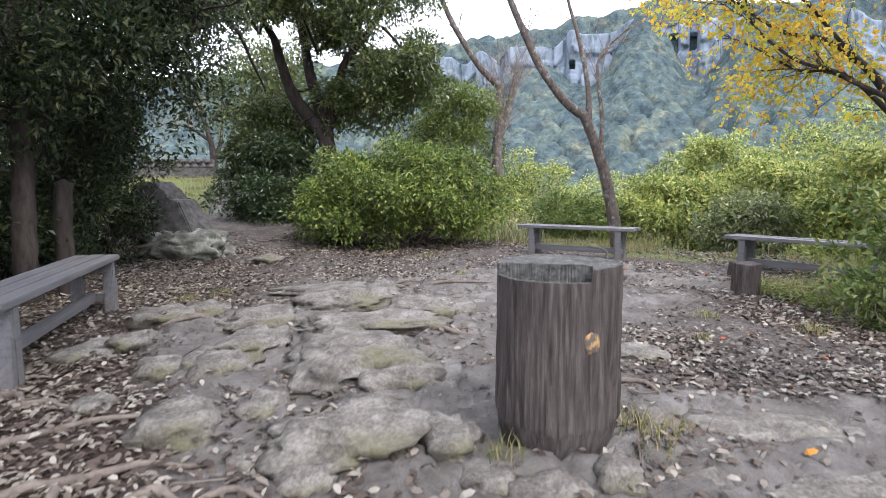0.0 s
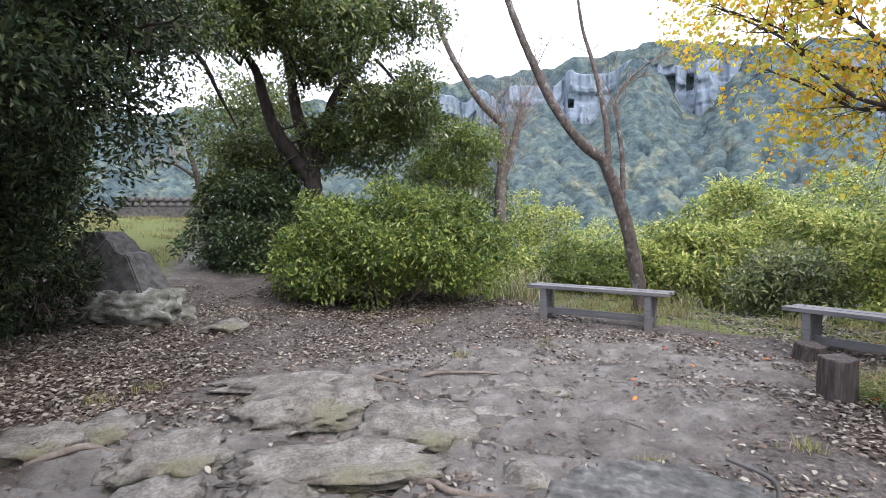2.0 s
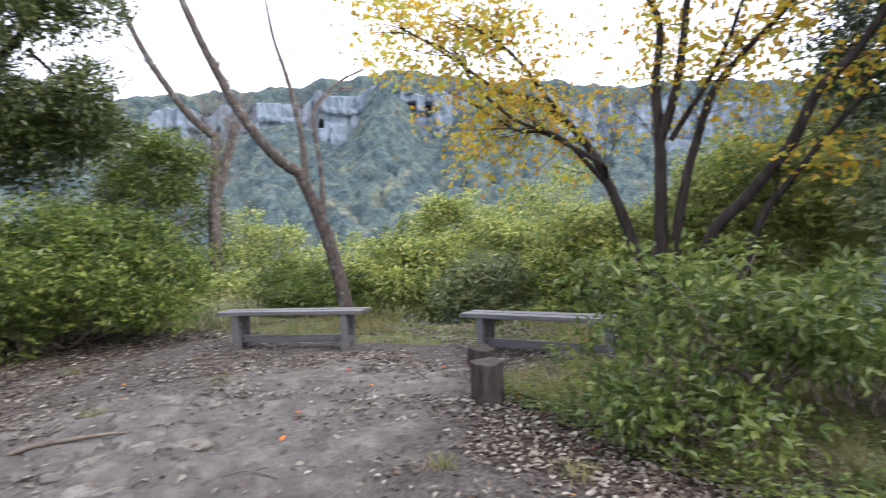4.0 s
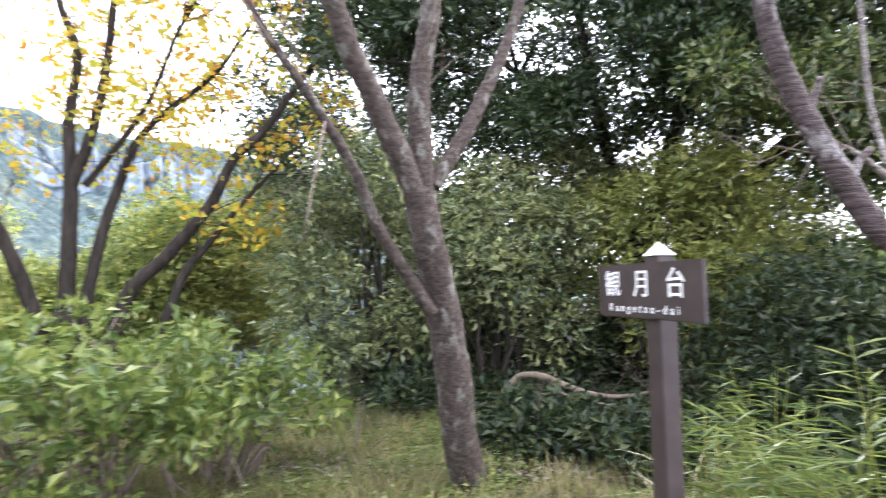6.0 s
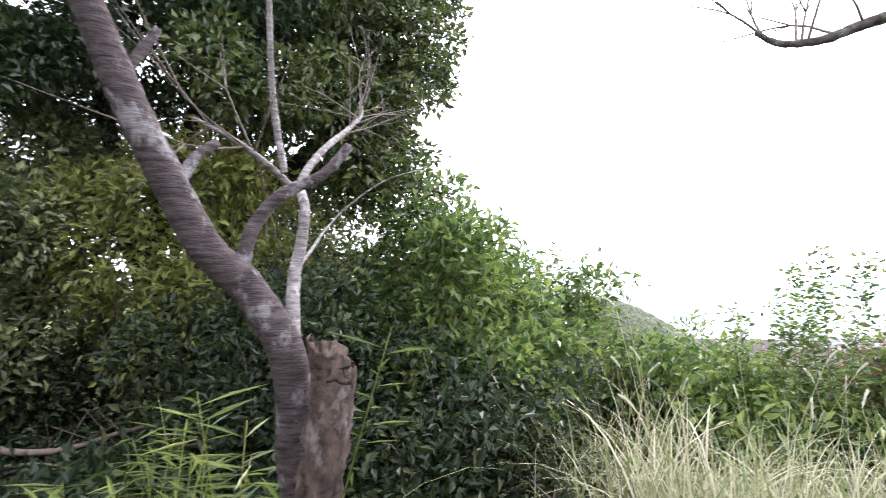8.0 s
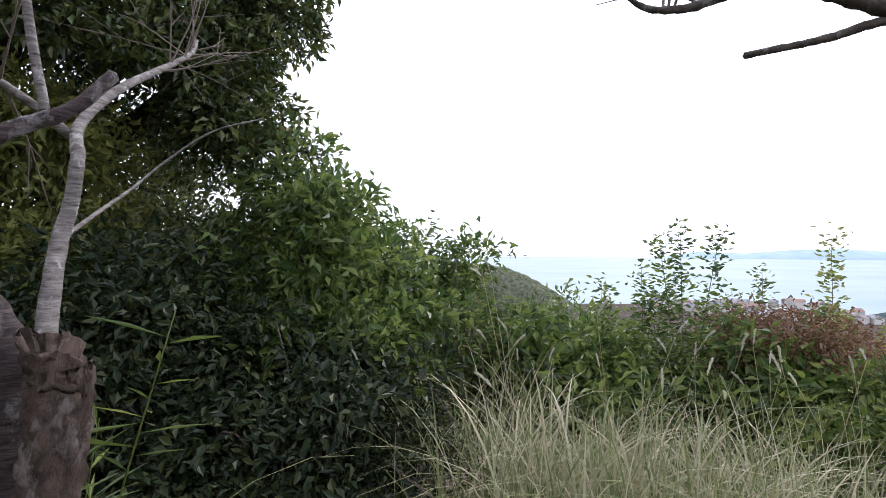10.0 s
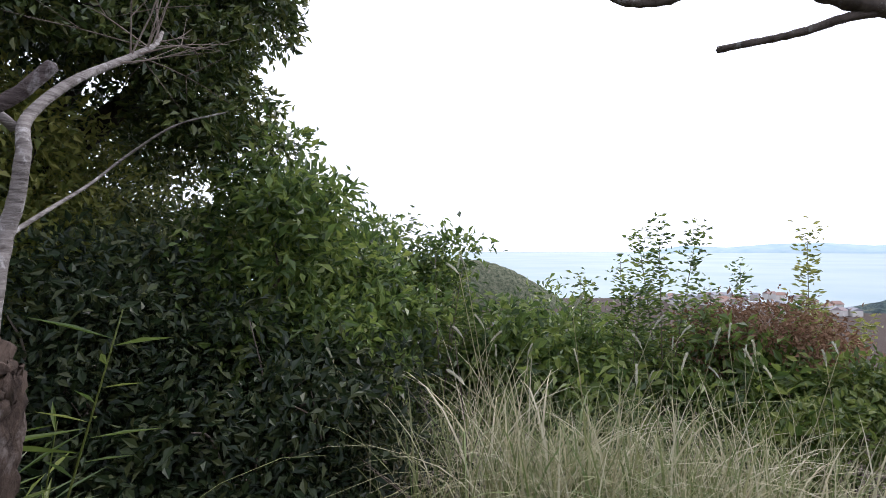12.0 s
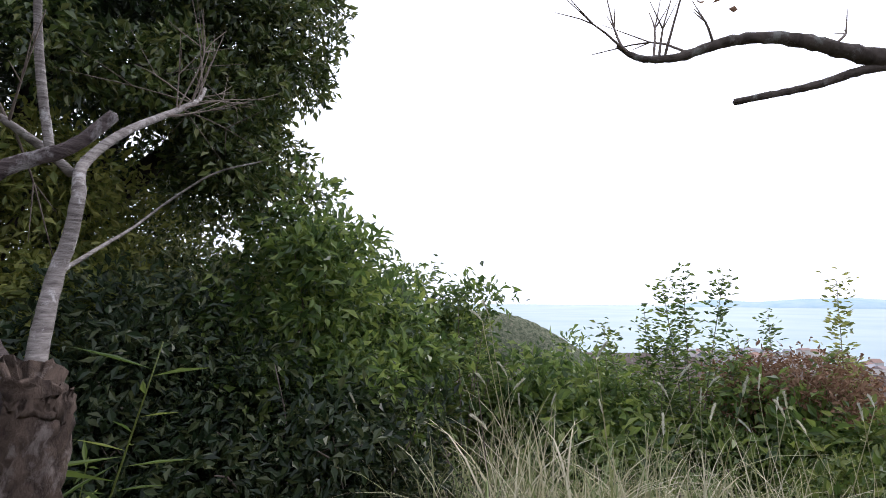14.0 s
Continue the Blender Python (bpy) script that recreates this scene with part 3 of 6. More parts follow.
def forest_rows(az):
    s = np.linspace(0, 1, 140)[:, None]
    R_ = 140 + 165 * s + 0 * az
    top = 300 * np.tan(np.radians(ridge_angle(az) - 7.2 - 1.4 * smooth(21, 25, az) * smooth(33, 29, az) + 6.0 * (vnoise(az * 0.21, az * 0, 8) - 0.5) * s ** 3))
    Z_ = -53 + (top + 53) * s ** 1.1
    X_, Y_ = R_ * np.sin(np.radians(az)), R_ * np.cos(np.radians(az))
    c1 = cells(X_ / 6, Y_ / 6, 1)
    c2 = cells(X_ / 2.2, Y_ / 2.2, 2)
    Z_ = Z_ + 5.5 * np.sqrt(np.clip(1 - 1.6 * c1 ** 2, 0, 1)) + 2.2 * np.sqrt(np.clip(1 - c2 ** 2, 0, 1)) + 16 * fbm(X_ / 55, Y_ / 55, 4)
    return R_, Z_


def cliff_rows(az):
    s = np.linspace(0, 1, 70)[:, None]
    lo = 300 * np.tan(np.radians(ridge_angle(az) - 12))
    hi = 300 * np.tan(np.radians(ridge_angle(az) - 1.0 - 1.6 * vnoise(az * 0.7, az * 0, 17)))
    Z_ = lo + (hi - lo) * s
    blocks = 6 * smooth(0.42, 0.5, vnoise(az * 0.33, az * 0, 12)) + 3 * smooth(0.4, 0.5, vnoise(az * 0.9 + 0.5 * s, s * 2 + az * 0, 13)) + 2.2 * fbm(az * 2 + 0 * s, s * 5 + 0 * az, 14) + 5 * vnoise(np.floor(az * 1.15 + 0.25 * np.floor(s * 5)) * 7.31, np.floor(s * 5) * 3.7 + 0 * az, 19)
    R_ = 299 + blocks + 5 * s + 0.8 * np.floor(s * 7) + 0.9 * vnoise(az * 3.5 + 0 * s, s * 9 + 0 * az, 15)
    el = np.degrees(np.arctan2(Z_, R_))
    # quarried chambers cut into the face
    for a0, a1, e0, e1 in ((25.35, 26.9, 12.1, 13.7), (27.9, 28.45, 12.3, 13.6), (17.2, 17.7, 11.3, 12.0), (35.6, 36.3, 12.2, 12.9), (10.2, 10.6, 12, 12.6)):
        R_ = R_ + 14 * ((az > a0) & (az < a1) & (el > e0) & (el < e1))
    return R_, Z_


def crest_rows(az):
    s = np.linspace(0, 1, 60)[:, None]
    R_ = 318 + 70 * s + 0 * az
    X_, Y_ = R_ * np.sin(np.radians(az)), R_ * np.cos(np.radians(az))
    lumps = 3 * np.sqrt(np.clip(1 - cells(X_ / 7, Y_ / 7, 3) ** 2, 0, 1)) + 9 * fbm(X_ / 11, Y_ / 11, 7)
    Z_ = 322 * np.tan(np.radians(ridge_angle(az) - 1.6)) - 34 * (1 - smooth(0, 0.25, s)) - 14 * smooth(0.5, 1, s) + lumps
    return R_, Z_


fan("mountain_forest", -30, 80, 0.15, forest_rows, HAZEFOREST, "wooded mountain slope, tinted blue-green for distance haze")
fan("mountain_cliff", 2, 62, 0.1, cliff_rows, HAZECLIFF, "grey quarried cliff face tinted bluish for haze, with square dark chambers")
fan("mountain_crest", -30, 80, 0.18, crest_rows, HAZEFOREST, "row of trees along the mountain crest")


def headland(az0, az1, r, tops, label, mat=HAZEFOREST, bump=5.0):
    def rows(az):
        s = np.linspace(0, 1, 40)[:, None]
        R_ = r + r * 0.14 * (s - 0.5) + 0 * az
        h = np.interp(az, np.linspace(az0, az1, len(tops)), tops)
        Z_ = -61 + (h + 61) * np.sin(np.pi * s) ** 0.7
        X_, Y_ = R_ * np.sin(np.radians(az)), R_ * np.cos(np.radians(az))
        return R_, Z_ + bump * np.sqrt(np.clip(1 - cells(X_ / 7, Y_ / 7, 5) ** 2, 0, 1)) * (np.sin(np.pi * s) > 0.2)
    return fan("headland", az0, az1, (az1 - az0) / 120, rows, mat, label)


headland(126, 146, 480, [-34, -20, -15, -17, -26, -40, -56, -62], "wooded headland above the sea", SCRUB)
headland(164, 186, 560, [-62, -45, -28, -16, -10], "wooded hill at the edge of the bay")
headland(150, 186, 4600, [-60, -10, -25, 0, 8, -12, 10, 2, 6, -4, -20], "peninsula across the bay, coloured faint blue for haze", HAZELAND, 0)

rng = np.random.default_rng(5)
for k in range(70):
    a, r = radians(149 + 18 * rng.random()), 470 + 120 * rng.random()
    hx, hy = r * math.sin(a), r * math.cos(a)
    w, d, h = 5 + 6 * rng.random(), 5 + 4 * rng.random(), 3 + 3 * rng.random()
    house = thing("house", (hx, hy, gz(hx, hy) - 0.3), 360 * rng.random(), "small pale town house far below by the bay", "house", "town houses by the bay")
    part("wall", block(w, d, h, 0, (0, 0, h / 2)), HOUSE, house)
    bm = bmesh.new()
    z0, z1 = h + 0.01, h + 0.28 * d
    vs = [bm.verts.new(c) for c in ((-w / 2 - .4, -d / 2 - .4, z0), (w / 2 + .4, -d / 2 - .4, z0), (w / 2 + .4, d / 2 + .4, z0), (-w / 2 - .4, d / 2 + .4, z0), (-w / 2, 0, z1), (w / 2, 0, z1))]
    for q in ((0, 1, 5, 4), (2, 3, 4, 5), (0, 4, 3), (1, 2, 5), (3, 2, 1, 0)):
        bm.faces.new([vs[c] for c in q])
    part("roof", bm, ROOF, house)


# ---- made things of the clearing ----
def log_bin(x, y, r, h):
    """A round concrete litter bin cast like a tree trunk, with a notched slot in its top."""
    rg = np.random.default_rng(3)
    ob = thing("litter_bin", (x, y, 0.8 - h), -18, "dark brown concrete litter bin cast like a bark-covered log", "bin")
    na, nz = 260, 60
    a = np.linspace(0, 2 * np.pi, na, endpoint=False)
    s = np.linspace(0, 1, nz)[:, None]
    groove = np.abs(vnoise(a * 9.5 + 0.9 * vnoise(a * 0 + 3, s * 5, 1), s * 1.3, 2) - 0.5) * 2
    fine = fbm(a * 26 + 0 * s, s * 6, 5, 3)
    deep = smooth(0.16, 0.2, s + 0.05 * (vnoise(a * 5, a * 0, 8) - 0.5)) * (0.4 + 0.6 * smooth(-0.35, -0.05, -np.cos(a - 4.2)))
    R_ = r * (1.03 - 0.03 * s) + deep * (0.02 * smooth(0, 0.4, groove) + 0.008 * fine) - 0.012 * deep - 0.008 * (1 - smooth(0.13, 0.19, s + 0.05 * (vnoise(a * 5, a * 0, 8) - 0.5))) - 0.02 * (1 - smooth(0.0, 0.14, s)) + 0.006 * (fbm(a * 9 + 0 * s, s * 14, 15) - 0.5)
    px_, py_ = R_ * np.cos(a), R_ * np.sin(a)
    notch = lambda xx, yy: (yy < -0.085 - 0.06 * xx) & (xx < 0.55 * r)
    hh = np.where(notch(px_, py_), h - 0.052, h)
    Z_ = hh * s
    v = np.stack([px_, py_, Z_ + 0 * px_], -1).reshape(-1, 3)
    i_, j_ = np.meshgrid(np.arange(nz - 1), np.arange(na), indexing="ij")
    j2 = (j_ + 1) % na
    f_ = np.stack([i_ * na + j_, i_ * na + j2, (i_ + 1) * na + j2, (i_ + 1) * na + j_], -1).reshape(-1, 4)
    add("body", mesh_of("body", v, f_), LOGCONC, ob)
    # top: flat slab, slot floor and rough inner wall
    nr = 46
    t_ = np.linspace(1, 0.0, nr)[:, None]
    tx, ty = R_[-1] * np.cos(a) * t_, R_[-1] * np.sin(a) * t_
    inn = notch(tx, ty)
    rim = t_ > 0.93
    tz = np.where(inn, np.where(rim, h - 0.052, h - 0.07 - 0.02 * vnoise(tx * 40, ty * 40, 3)), h + 0.008 * (fbm(tx * 30, ty * 30, 4) - 0.5))
    v = np.stack([tx, ty, tz], -1).reshape(-1, 3)
    i_, j_ = np.meshgrid(np.arange(nr - 1), np.arange(na), indexing="ij")
    j2 = (j_ + 1) % na
    f_ = np.stack([i_ * na + j_, i_ * na + j2, (i_ + 1) * na + j2, (i_ + 1) * na + j_], -1).reshape(-1, 4)
    add("top", mesh_of("top", v, f_, False), MOSSCONC, ob, "mossy grey rough concrete top with a slot")
    bm = boulder(rg, 0.038, 0.012, 0.045, 3, 0.12, 3)
    part("knot", bm, LICHEN, ob, "cut branch knot with orange lichen", pose(0.145, -r * 0.85, h * 0.63, 0, 0, 34), True)
    g_ = Geo()
    tube(g_, [(0.21, 0.12, h - 0.06), (0.215, 0.13, h + 0.02), (0.19, 0.15, h + 0.045), (0.13, 0.2, h + 0.05)], 0.006, 0.005, 6, 4)
    add("wire", g_.mesh("wire"), DARKSTONE, ob, "thin bent dark wire")
    return ob


log_bin(1.10, 3.22, 0.262, 0.815)


def bench(x, y, rz, length, h, label, planks=2, depth=0.36, inset=0.17, shoes=True):
    z = gz(x, y)
    ob = thing("bench", (x, y, z), rz, label, "bench", "benches round the clearing")
    w = depth / planks
    for k in range(planks):
        bm = block(length, w - 0.008, 0.045, 0.006)
        for v in bm.verts:
            v.co.z += 0.006 * noise.noise(Vector((v.co.x * 2, k * 5 + x, y)))
        part("seat_board", bm, WOOD, ob, "", pose(0.02 * (k % 2), -depth / 2 + w * (k + 0.5), h - 0.0225))
    for sx in (-1, 1):
        ex = sx * (length / 2 - inset)
        for sy in (-1, 1):
            part("leg", block(0.085, 0.085, h - 0.045 + 0.12, 0.008), WOOD, ob, "", pose(ex, sy * (depth / 2 - 0.06), (h - 0.045 - 0.12) / 2))
            if shoes:
                part("leg_shoe", block(0.05, 0.08, h * 0.62, 0.006), WOOD, ob, "", pose(ex + sx * 0.069, sy * (depth / 2 - 0.06), h * 0.27))
        part("cross_bar", block(0.05, depth - 0.21, 0.08, 0.006), WOOD, ob, "", pose(ex, 0, h - 0.1))
        part("low_bar", block(0.05, depth - 0.21, 0.07, 0.006), WOOD, ob, "", pose(ex, 0, 0.13))
    part("stretcher", block(length - 2 * inset - 0.05, 0.045, 0.09, 0.006), WOOD, ob, "", pose(0, 0, 0.14))
    return ob


bench(3.24, 9.54, -38, 1.9, 0.5, "weathered grey wooden bench at the edge of the grass", inset=0.24, shoes=False)
bench(5.36, 7.2, -58, 1.9, 0.48, "weathered grey wooden bench half hidden by a shrub", inset=0.24, shoes=False)
bench(-2.14, 5.06, 102, 2.35, 0.5, "dark weathered wooden bench on trodden earth", 3, 0.38)


def log_stool(x, y, r, h, tilt, label):
    ob = thing("log_stool", (x, y, gz(x, y) - 0.03), 0, label, "stool", "concrete log stools")
    ob.matrix_world = pose(x, y, gz(x, y) - 0.03, tilt, 0, 40)
    a = np.linspace(0, 2 * np.pi, 90, endpoint=False)
    s = np.concatenate([np.linspace(0, 1, 24), np.full(10, 1.0)])[:, None]
    t_ = np.concatenate([np.ones(24), np.linspace(0.97, 0, 10)])[:, None]
    R_ = (r + 0.012 * np.abs(vnoise(a * 6, s * 2, 3) - 0.5) * 2 + 0.006 * fbm(a * 14, s * 6, 4)) * t_
    Z_ = h * s + 0.03 * (t_ < 1) * (vnoise(R_ * np.cos(a) * 14, R_ * np.sin(a) * 14, 6) - 0.3)
    v = np.stack([R_ * np.cos(a), R_ * np.sin(a), Z_ + 0 * R_], -1).reshape(-1, 3)
    i_, j_ = np.meshgrid(np.arange(33), np.arange(90), indexing="ij")
    j2 = (j_ + 1) % 90
    add("stool_body", mesh_of("stool_body", v, np.stack([i_ * 90 + j_, i_ * 90 + j2, (i_ + 1) * 90 + j2, (i_ + 1) * 90 + j_], -1).reshape(-1, 4)), LOGCONC, ob)


log_stool(3.93, 6.19, 0.125, 0.34, 0, "short dark concrete stool cast like a log")
log_stool(4.67, 7.45, 0.135, 0.19, 6, "low broken concrete log stool, tilted")
rg = np.random.default_rng(8)
tagged(part("stone", boulder(rg, 0.13, 0.1, 0.09), ROCK, None, m=pose(5.47, 6.9, gz(5.47, 6.9) + 0.03), soft=True), "small pale block of stone in the grass", "stone")

# carved stone on a lichen-covered boulder
mon = thing("stone_monument", (-3.15, 10.2, gz(-3.15, 10.2)), -14, "dark carved stone slab set on a lichen-covered boulder", "monument")
part("boulder", boulder(rg, 0.8, 0.45, 0.34, 5, 0.3, 3), LICHENSTONE, mon, "rough boulder with pale lichen", pose(0.15, -0.05, 0.16), True)
bm = bmesh.new()
outline = [(-0.95, 0.36), (0.48, 0.4), (0.16, 0.92), (-0.03, 0.94), (-0.1, 1.1), (-0.19, 1.1), (-0.26, 1.22), (-0.6, 1.22), (-0.8, 0.8)]
front = [bm.verts.new((a, -0.34 + 0.25 * (c - 0.42), c)) for a, c in outline]
bk = [bm.verts.new((a * 0.97, 0.3, c)) for a, c in outline]
bm.faces.new(front), bm.faces.new(bk[::-1])
for k in range(len(outline)):
    q = (k + 1) % len(outline)
    bm.faces.new((front[q], front[k], bk[k], bk[q]))
bmesh.ops.bevel(bm, geom=bm.edges[:], offset=0.02, segments=2, affect="EDGES")
part("slab", bm, DARKSTONE, mon, "dark stepped stone slab")

# low stone wall on the rise
WX, WY = -8.3, 23.9
wall = thing("stone_wall", (WX, WY, gz(WX, WY)), 6, "low dark stone wall with a long kerb on the rise", "wall")
part("kerb", block(3.7, 0.5, 0.5, 0.03, (0, -0.5, 0.05)), DARKSTONE, wall, "dark stone kerb")
part("core", block(2.7, 0.34, 0.68, 0.02, (0.05, 0.1, 0.34)), DARKSTONE, wall)
for row in range(3):
    for c in range(9):
        part("stone", boulder(rg, 0.14, 0.06, 0.1, 2, 0.16, 5), DARKSTONE, wall, "", pose(-1.2 + 0.3 * c + 0.12 * (row % 2), -0.09, 0.2 + 0.2 * row), True)

# place-name sign
sx, sy = 4.55, 1.825
SU = math.degrees(math.atan2(-0.275, -0.54))
sign = thing("place_sign", (sx, sy, gz(sx, sy) - 0.1), SU, "dark brown wooden place sign with white lettering on a square post", "sign")
part("post", block(0.078, 0.078, 1.5, 0.006, (0, 0, 0.75)), BROWNPAINT, sign)
bm = bmesh.new()
bmesh.ops.create_cone(bm, cap_ends=True, segments=4, radius1=0.058, radius2=0.0, depth=0.05)
part("cap", bm, WHITEPAINT, sign, "white pyramid cap", pose(0, 0, 1.525, 0, 0, 45))
board = part("board", block(0.6, 0.02, 0.2, 0.004), BROWNPAINT, sign, "brown board", pose(-0.015, -0.049, 1.375))


def lettering(name, text, size, x, z, spacing=1.0):
    cu = bpy.data.curves.new(name, "FONT")
    cu.body, cu.size, cu.extrude, cu.offset = text, size, 0.001, 0.0004 * size / 0.05
    cu.align_x, cu.space_character = "CENTER", spacing
    tmp = bpy.data.objects.new(name, cu)
    scene.collection.objects.link(tmp)
    me_ = bpy.data.meshes.new_from_object(tmp.evaluated_get(bpy.context.evaluated_depsgraph_get()))
    bpy.data.objects.remove(tmp)
    me_.materials.clear()
    add(name, me_, WHITEPAINT, board, "", pose(x, -0.0115, z, 90, 0, 0))


for name_sign, name_x in (("\u89b3", -0.195), ("\u6708", -0.01), ("\u53f0", 0.175)):
    lettering("place_name", name_sign, 0.106, name_x, -0.012)
lettering("latin_name", "Kangetsu-dai", 0.042, -0.015, -0.078, 1.85)


# ---- rocks in the ground ----
def rock(x, y, sx, sy, flat=0.32):
    k = 4 if max(sx, sy) > 0.25 else 3
    h = flat * min(sx, sy) + 0.03
    ob = part("rock", boulder(rg, sx * 1.08, sy * 1.08, h, k, 0.42, 2.1), ROCK, None, m=pose(x, y, gz(x, y) - h * 0.22, 0, 0, 30 * (rg.random() - 0.5)), soft=True)
    tagged(ob, "worn pale sandstone outcrop set in the trodden earth", "rock", "sandstone rocks")


for q in [(0.08, 4.41, 0.41, 0.5), (-0.73, 5.38, 0.3, 0.25), (-0.62, 4.73, 0.2, 0.3), (-0.72, 4.32, 0.16, 0.22), (0.42, 4.05, 0.27, 0.24), (0.17, 3.25, 0.34, 0.3),
          (-0.64, 3.44, 0.2, 0.2), (-0.28, 3.57, 0.1, 0.14), (0.62, 3.15, 0.12, 0.17), (0.62, 3.84, 0.11, 0.15), (-1.09, 4.3, 0.12, 0.18), (-1.74, 4.71, 0.19, 0.2),
          (-1.6, 5.66, 0.22, 0.24), (-1.32, 5.95, 0.15, 0.25), (-0.07, 6.19, 0.5, 0.4), (0.67, 5.75, 0.38, 0.35), (2.21, 3.25, 0.42, 0.2)]:
    rock(*q)
for q in [(2.15, 2.7, 0.34, 0.2), (1.67, 3.36, 0.12, 0.14), (1.55, 2.78, 0.13, 0.12), (1.99, 4.34, 0.19, 0.18), (0.75, 2.86, 0.1, 0.09), (0.98, 2.8, 0.19, 0.08),
          (1.23, 2.81, 0.08, 0.1), (-1.61, 9.43, 0.26, 0.35), (0.02, 2.92, 0.1, 0.12), (-0.92, 4.51, 0.13, 0.17), (-1.53, 4.89, 0.12, 0.17), (0.26, 3.66, 0.17, 0.15),
          (1.26, 5.09, 0.13, 0.15), (-0.25, 3.15, 0.09, 0.1), (-1.2, 3.75, 0.1, 0.08)]:
    rock(*q)

for q in [(-0.3, 6.9, 0.6, 0.2), (1.5, 6.6, 0.55, 0.22), (0.9, 6.1, 0.5, 0.25), (0.2, 5.2, 0.5, 0.25)]:
    rock(*q, 0.2)

# roots that cross the bare ground
rg = np.random.default_rng(21)
for x, y, az, ln in [(-1.7, 3.2, 20, 1.1), (-1.5, 2.9, -20, 0.9), (-1.1, 2.75, 10, 0.8), (-0.9, 3.0, -35, 0.6), (-0.6, 2.7, -10, 0.5), (-1.9, 3.9, -5, 0.7), (0.1, 7.1, -8, 1.5), (-0.3, 7.0, 12, 1.0), (0.5, 5.1, -15, 0.7), (-1.5, 5.4, 15, 0.8), (-1.0, 6.1, -10, 0.9), (1.6, 4.1, -50, 0.5)]:
    g_ = Geo()
    s = np.linspace(0, 1, 7)
    a = radians(az)
    wob = np.cumsum(rg.normal(size=7)) * 0.05
    xs, ys = x + ln * s * math.cos(a) - wob * math.sin(a), y + ln * s * math.sin(a) + wob * math.cos(a)
    zs = ground_z(xs, ys) + 0.012 - 0.03 * (s < 0.01) - 0.03 * (s > 0.99) + 0.01 * rg.random(7)
    tube(g_, np.stack([xs, ys, zs], -1), 0.026, 0.009, 7, 4, 0.15, rg)
    tagged(add("tree_root", g_.mesh("tree_root"), ROOT), "bare knobbly tree root creeping over the ground", "root", "tree roots")


# ---- trees and shrubs ----
def limb(tree, pts, r0, r1, mat, name="limb", sides=9, rough=0.09, seed=1, label=""):
    g_ = Geo()
    tube(g_, pts, r0, r1, sides, 7, rough, np.random.default_rng(seed))
    return add(name, g_.mesh(name), mat, tree, label)


def side_shoots(rng, pts, count, lo=0.35):
    c = spline(pts, 8)
    out = []
    for _ in range(count):
        k = int(len(c) * (lo + (1 - lo) * rng.random())) - 1
        d = unit((c[min(k + 1, len(c) - 1)] - c[max(k - 1, 0)])[None])[0]
        out.append((c[k], d))
    return out


def bush(name, rng, c, radii, clump_n, clump_r, leaves_n, L, W, mat, label, stem_n=14, stem_r=0.02, category="shrub", group="", spiky=0.3, bark=TWIG, lo=0.55, flat=-0.3):
    base_z = gz(c[0], c[1])
    ob = thing(name, (c[0], c[1], base_z), 0, label, category, group)
    cl = shell(rng, (0, 0, c[2] - base_z), radii, clump_n, clump_r, lo, flat)
    cl[:, 2] = np.maximum(cl[:, 2], cl[:, 3] * 0.5)
    if stem_n:
        stems("stem", rng, (0, 0, -0.15), cl, stem_n, stem_r, bark, ob, 0.12 * radii[0])
    foliage("leaves", rng, cl, leaves_n, L, W, mat, ob, spiky=spiky)
    return ob


R = np.random.default_rng
bush("azalea_shrub", R(1), (0.42, 11.9, 0.86), (2.05, 1.45, 1.05), 190, 0.3, 66000, 0.08, 0.036, AZALEA, "broad rounded green azalea shrub over brown litter", 60, 0.022, spiky=0.7, lo=0.45, flat=-0.7)
bush("dark_shrub", R(301), (-2.45, 14.3, 1.3), (1.2, 0.9, 1.25), 70, 0.34, 20000, 0.1, 0.048, DARKLEAF, "dark glossy evergreen shrub at the foot of an oak", 16, 0.03, flat=-0.95)

# cherry beside the bench
t = thing("cherry_tree", (4.31, 10.48, gz(4.31, 10.48)), 0, "slender bare cherry tree leaning behind a bench", "tree")
off = np.array([4.31, 10.48, gz(4.31, 10.48)])
loc = lambda pts: np.asarray(pts) - off
T = [(4.33, 10.5, -0.15), (4.20, 10.45, 0.62), (4.03, 10.44, 1.32), (3.83, 10.42, 1.86), (3.63, 10.38, 2.31)]
A = [(3.63, 10.38, 2.31), (3.27, 10.36, 2.56), (2.87, 10.37, 3.07), (2.58, 10.37, 3.62), (2.33, 10.37, 4.16), (2.14, 10.36, 4.65), (1.9, 10.3, 5.4)]
B = [(3.70, 10.37, 2.26), (3.70, 10.49, 2.87), (3.63, 10.61, 3.42), (3.55, 10.72, 3.87), (3.43, 10.83, 4.38), (3.35, 10.9, 5.0)]
C = [(3.94, 10.39, 1.66), (3.99, 10.57, 2.40), (3.97, 10.74, 3.01), (4.05, 10.88, 3.43), (4.48, 10.99, 3.86), (4.93, 11.09, 4.14)]
limb(t, loc(T), 0.112, 0.085, GREYBARK, "trunk", 12)
limb(t, loc(A), 0.08, 0.04, GREYBARK)
limb(t, loc(B), 0.05, 0.02, GREYBARK)
limb(t, loc(C), 0.042, 0.01, GREYBARK)
twigs("twig_spray", R(2), side_shoots(R(3), loc(C), 7) + side_shoots(R(4), loc(B), 3) + side_shoots(R(44), loc(A), 2), TWIG, t, 2, 0.8, 0.009)

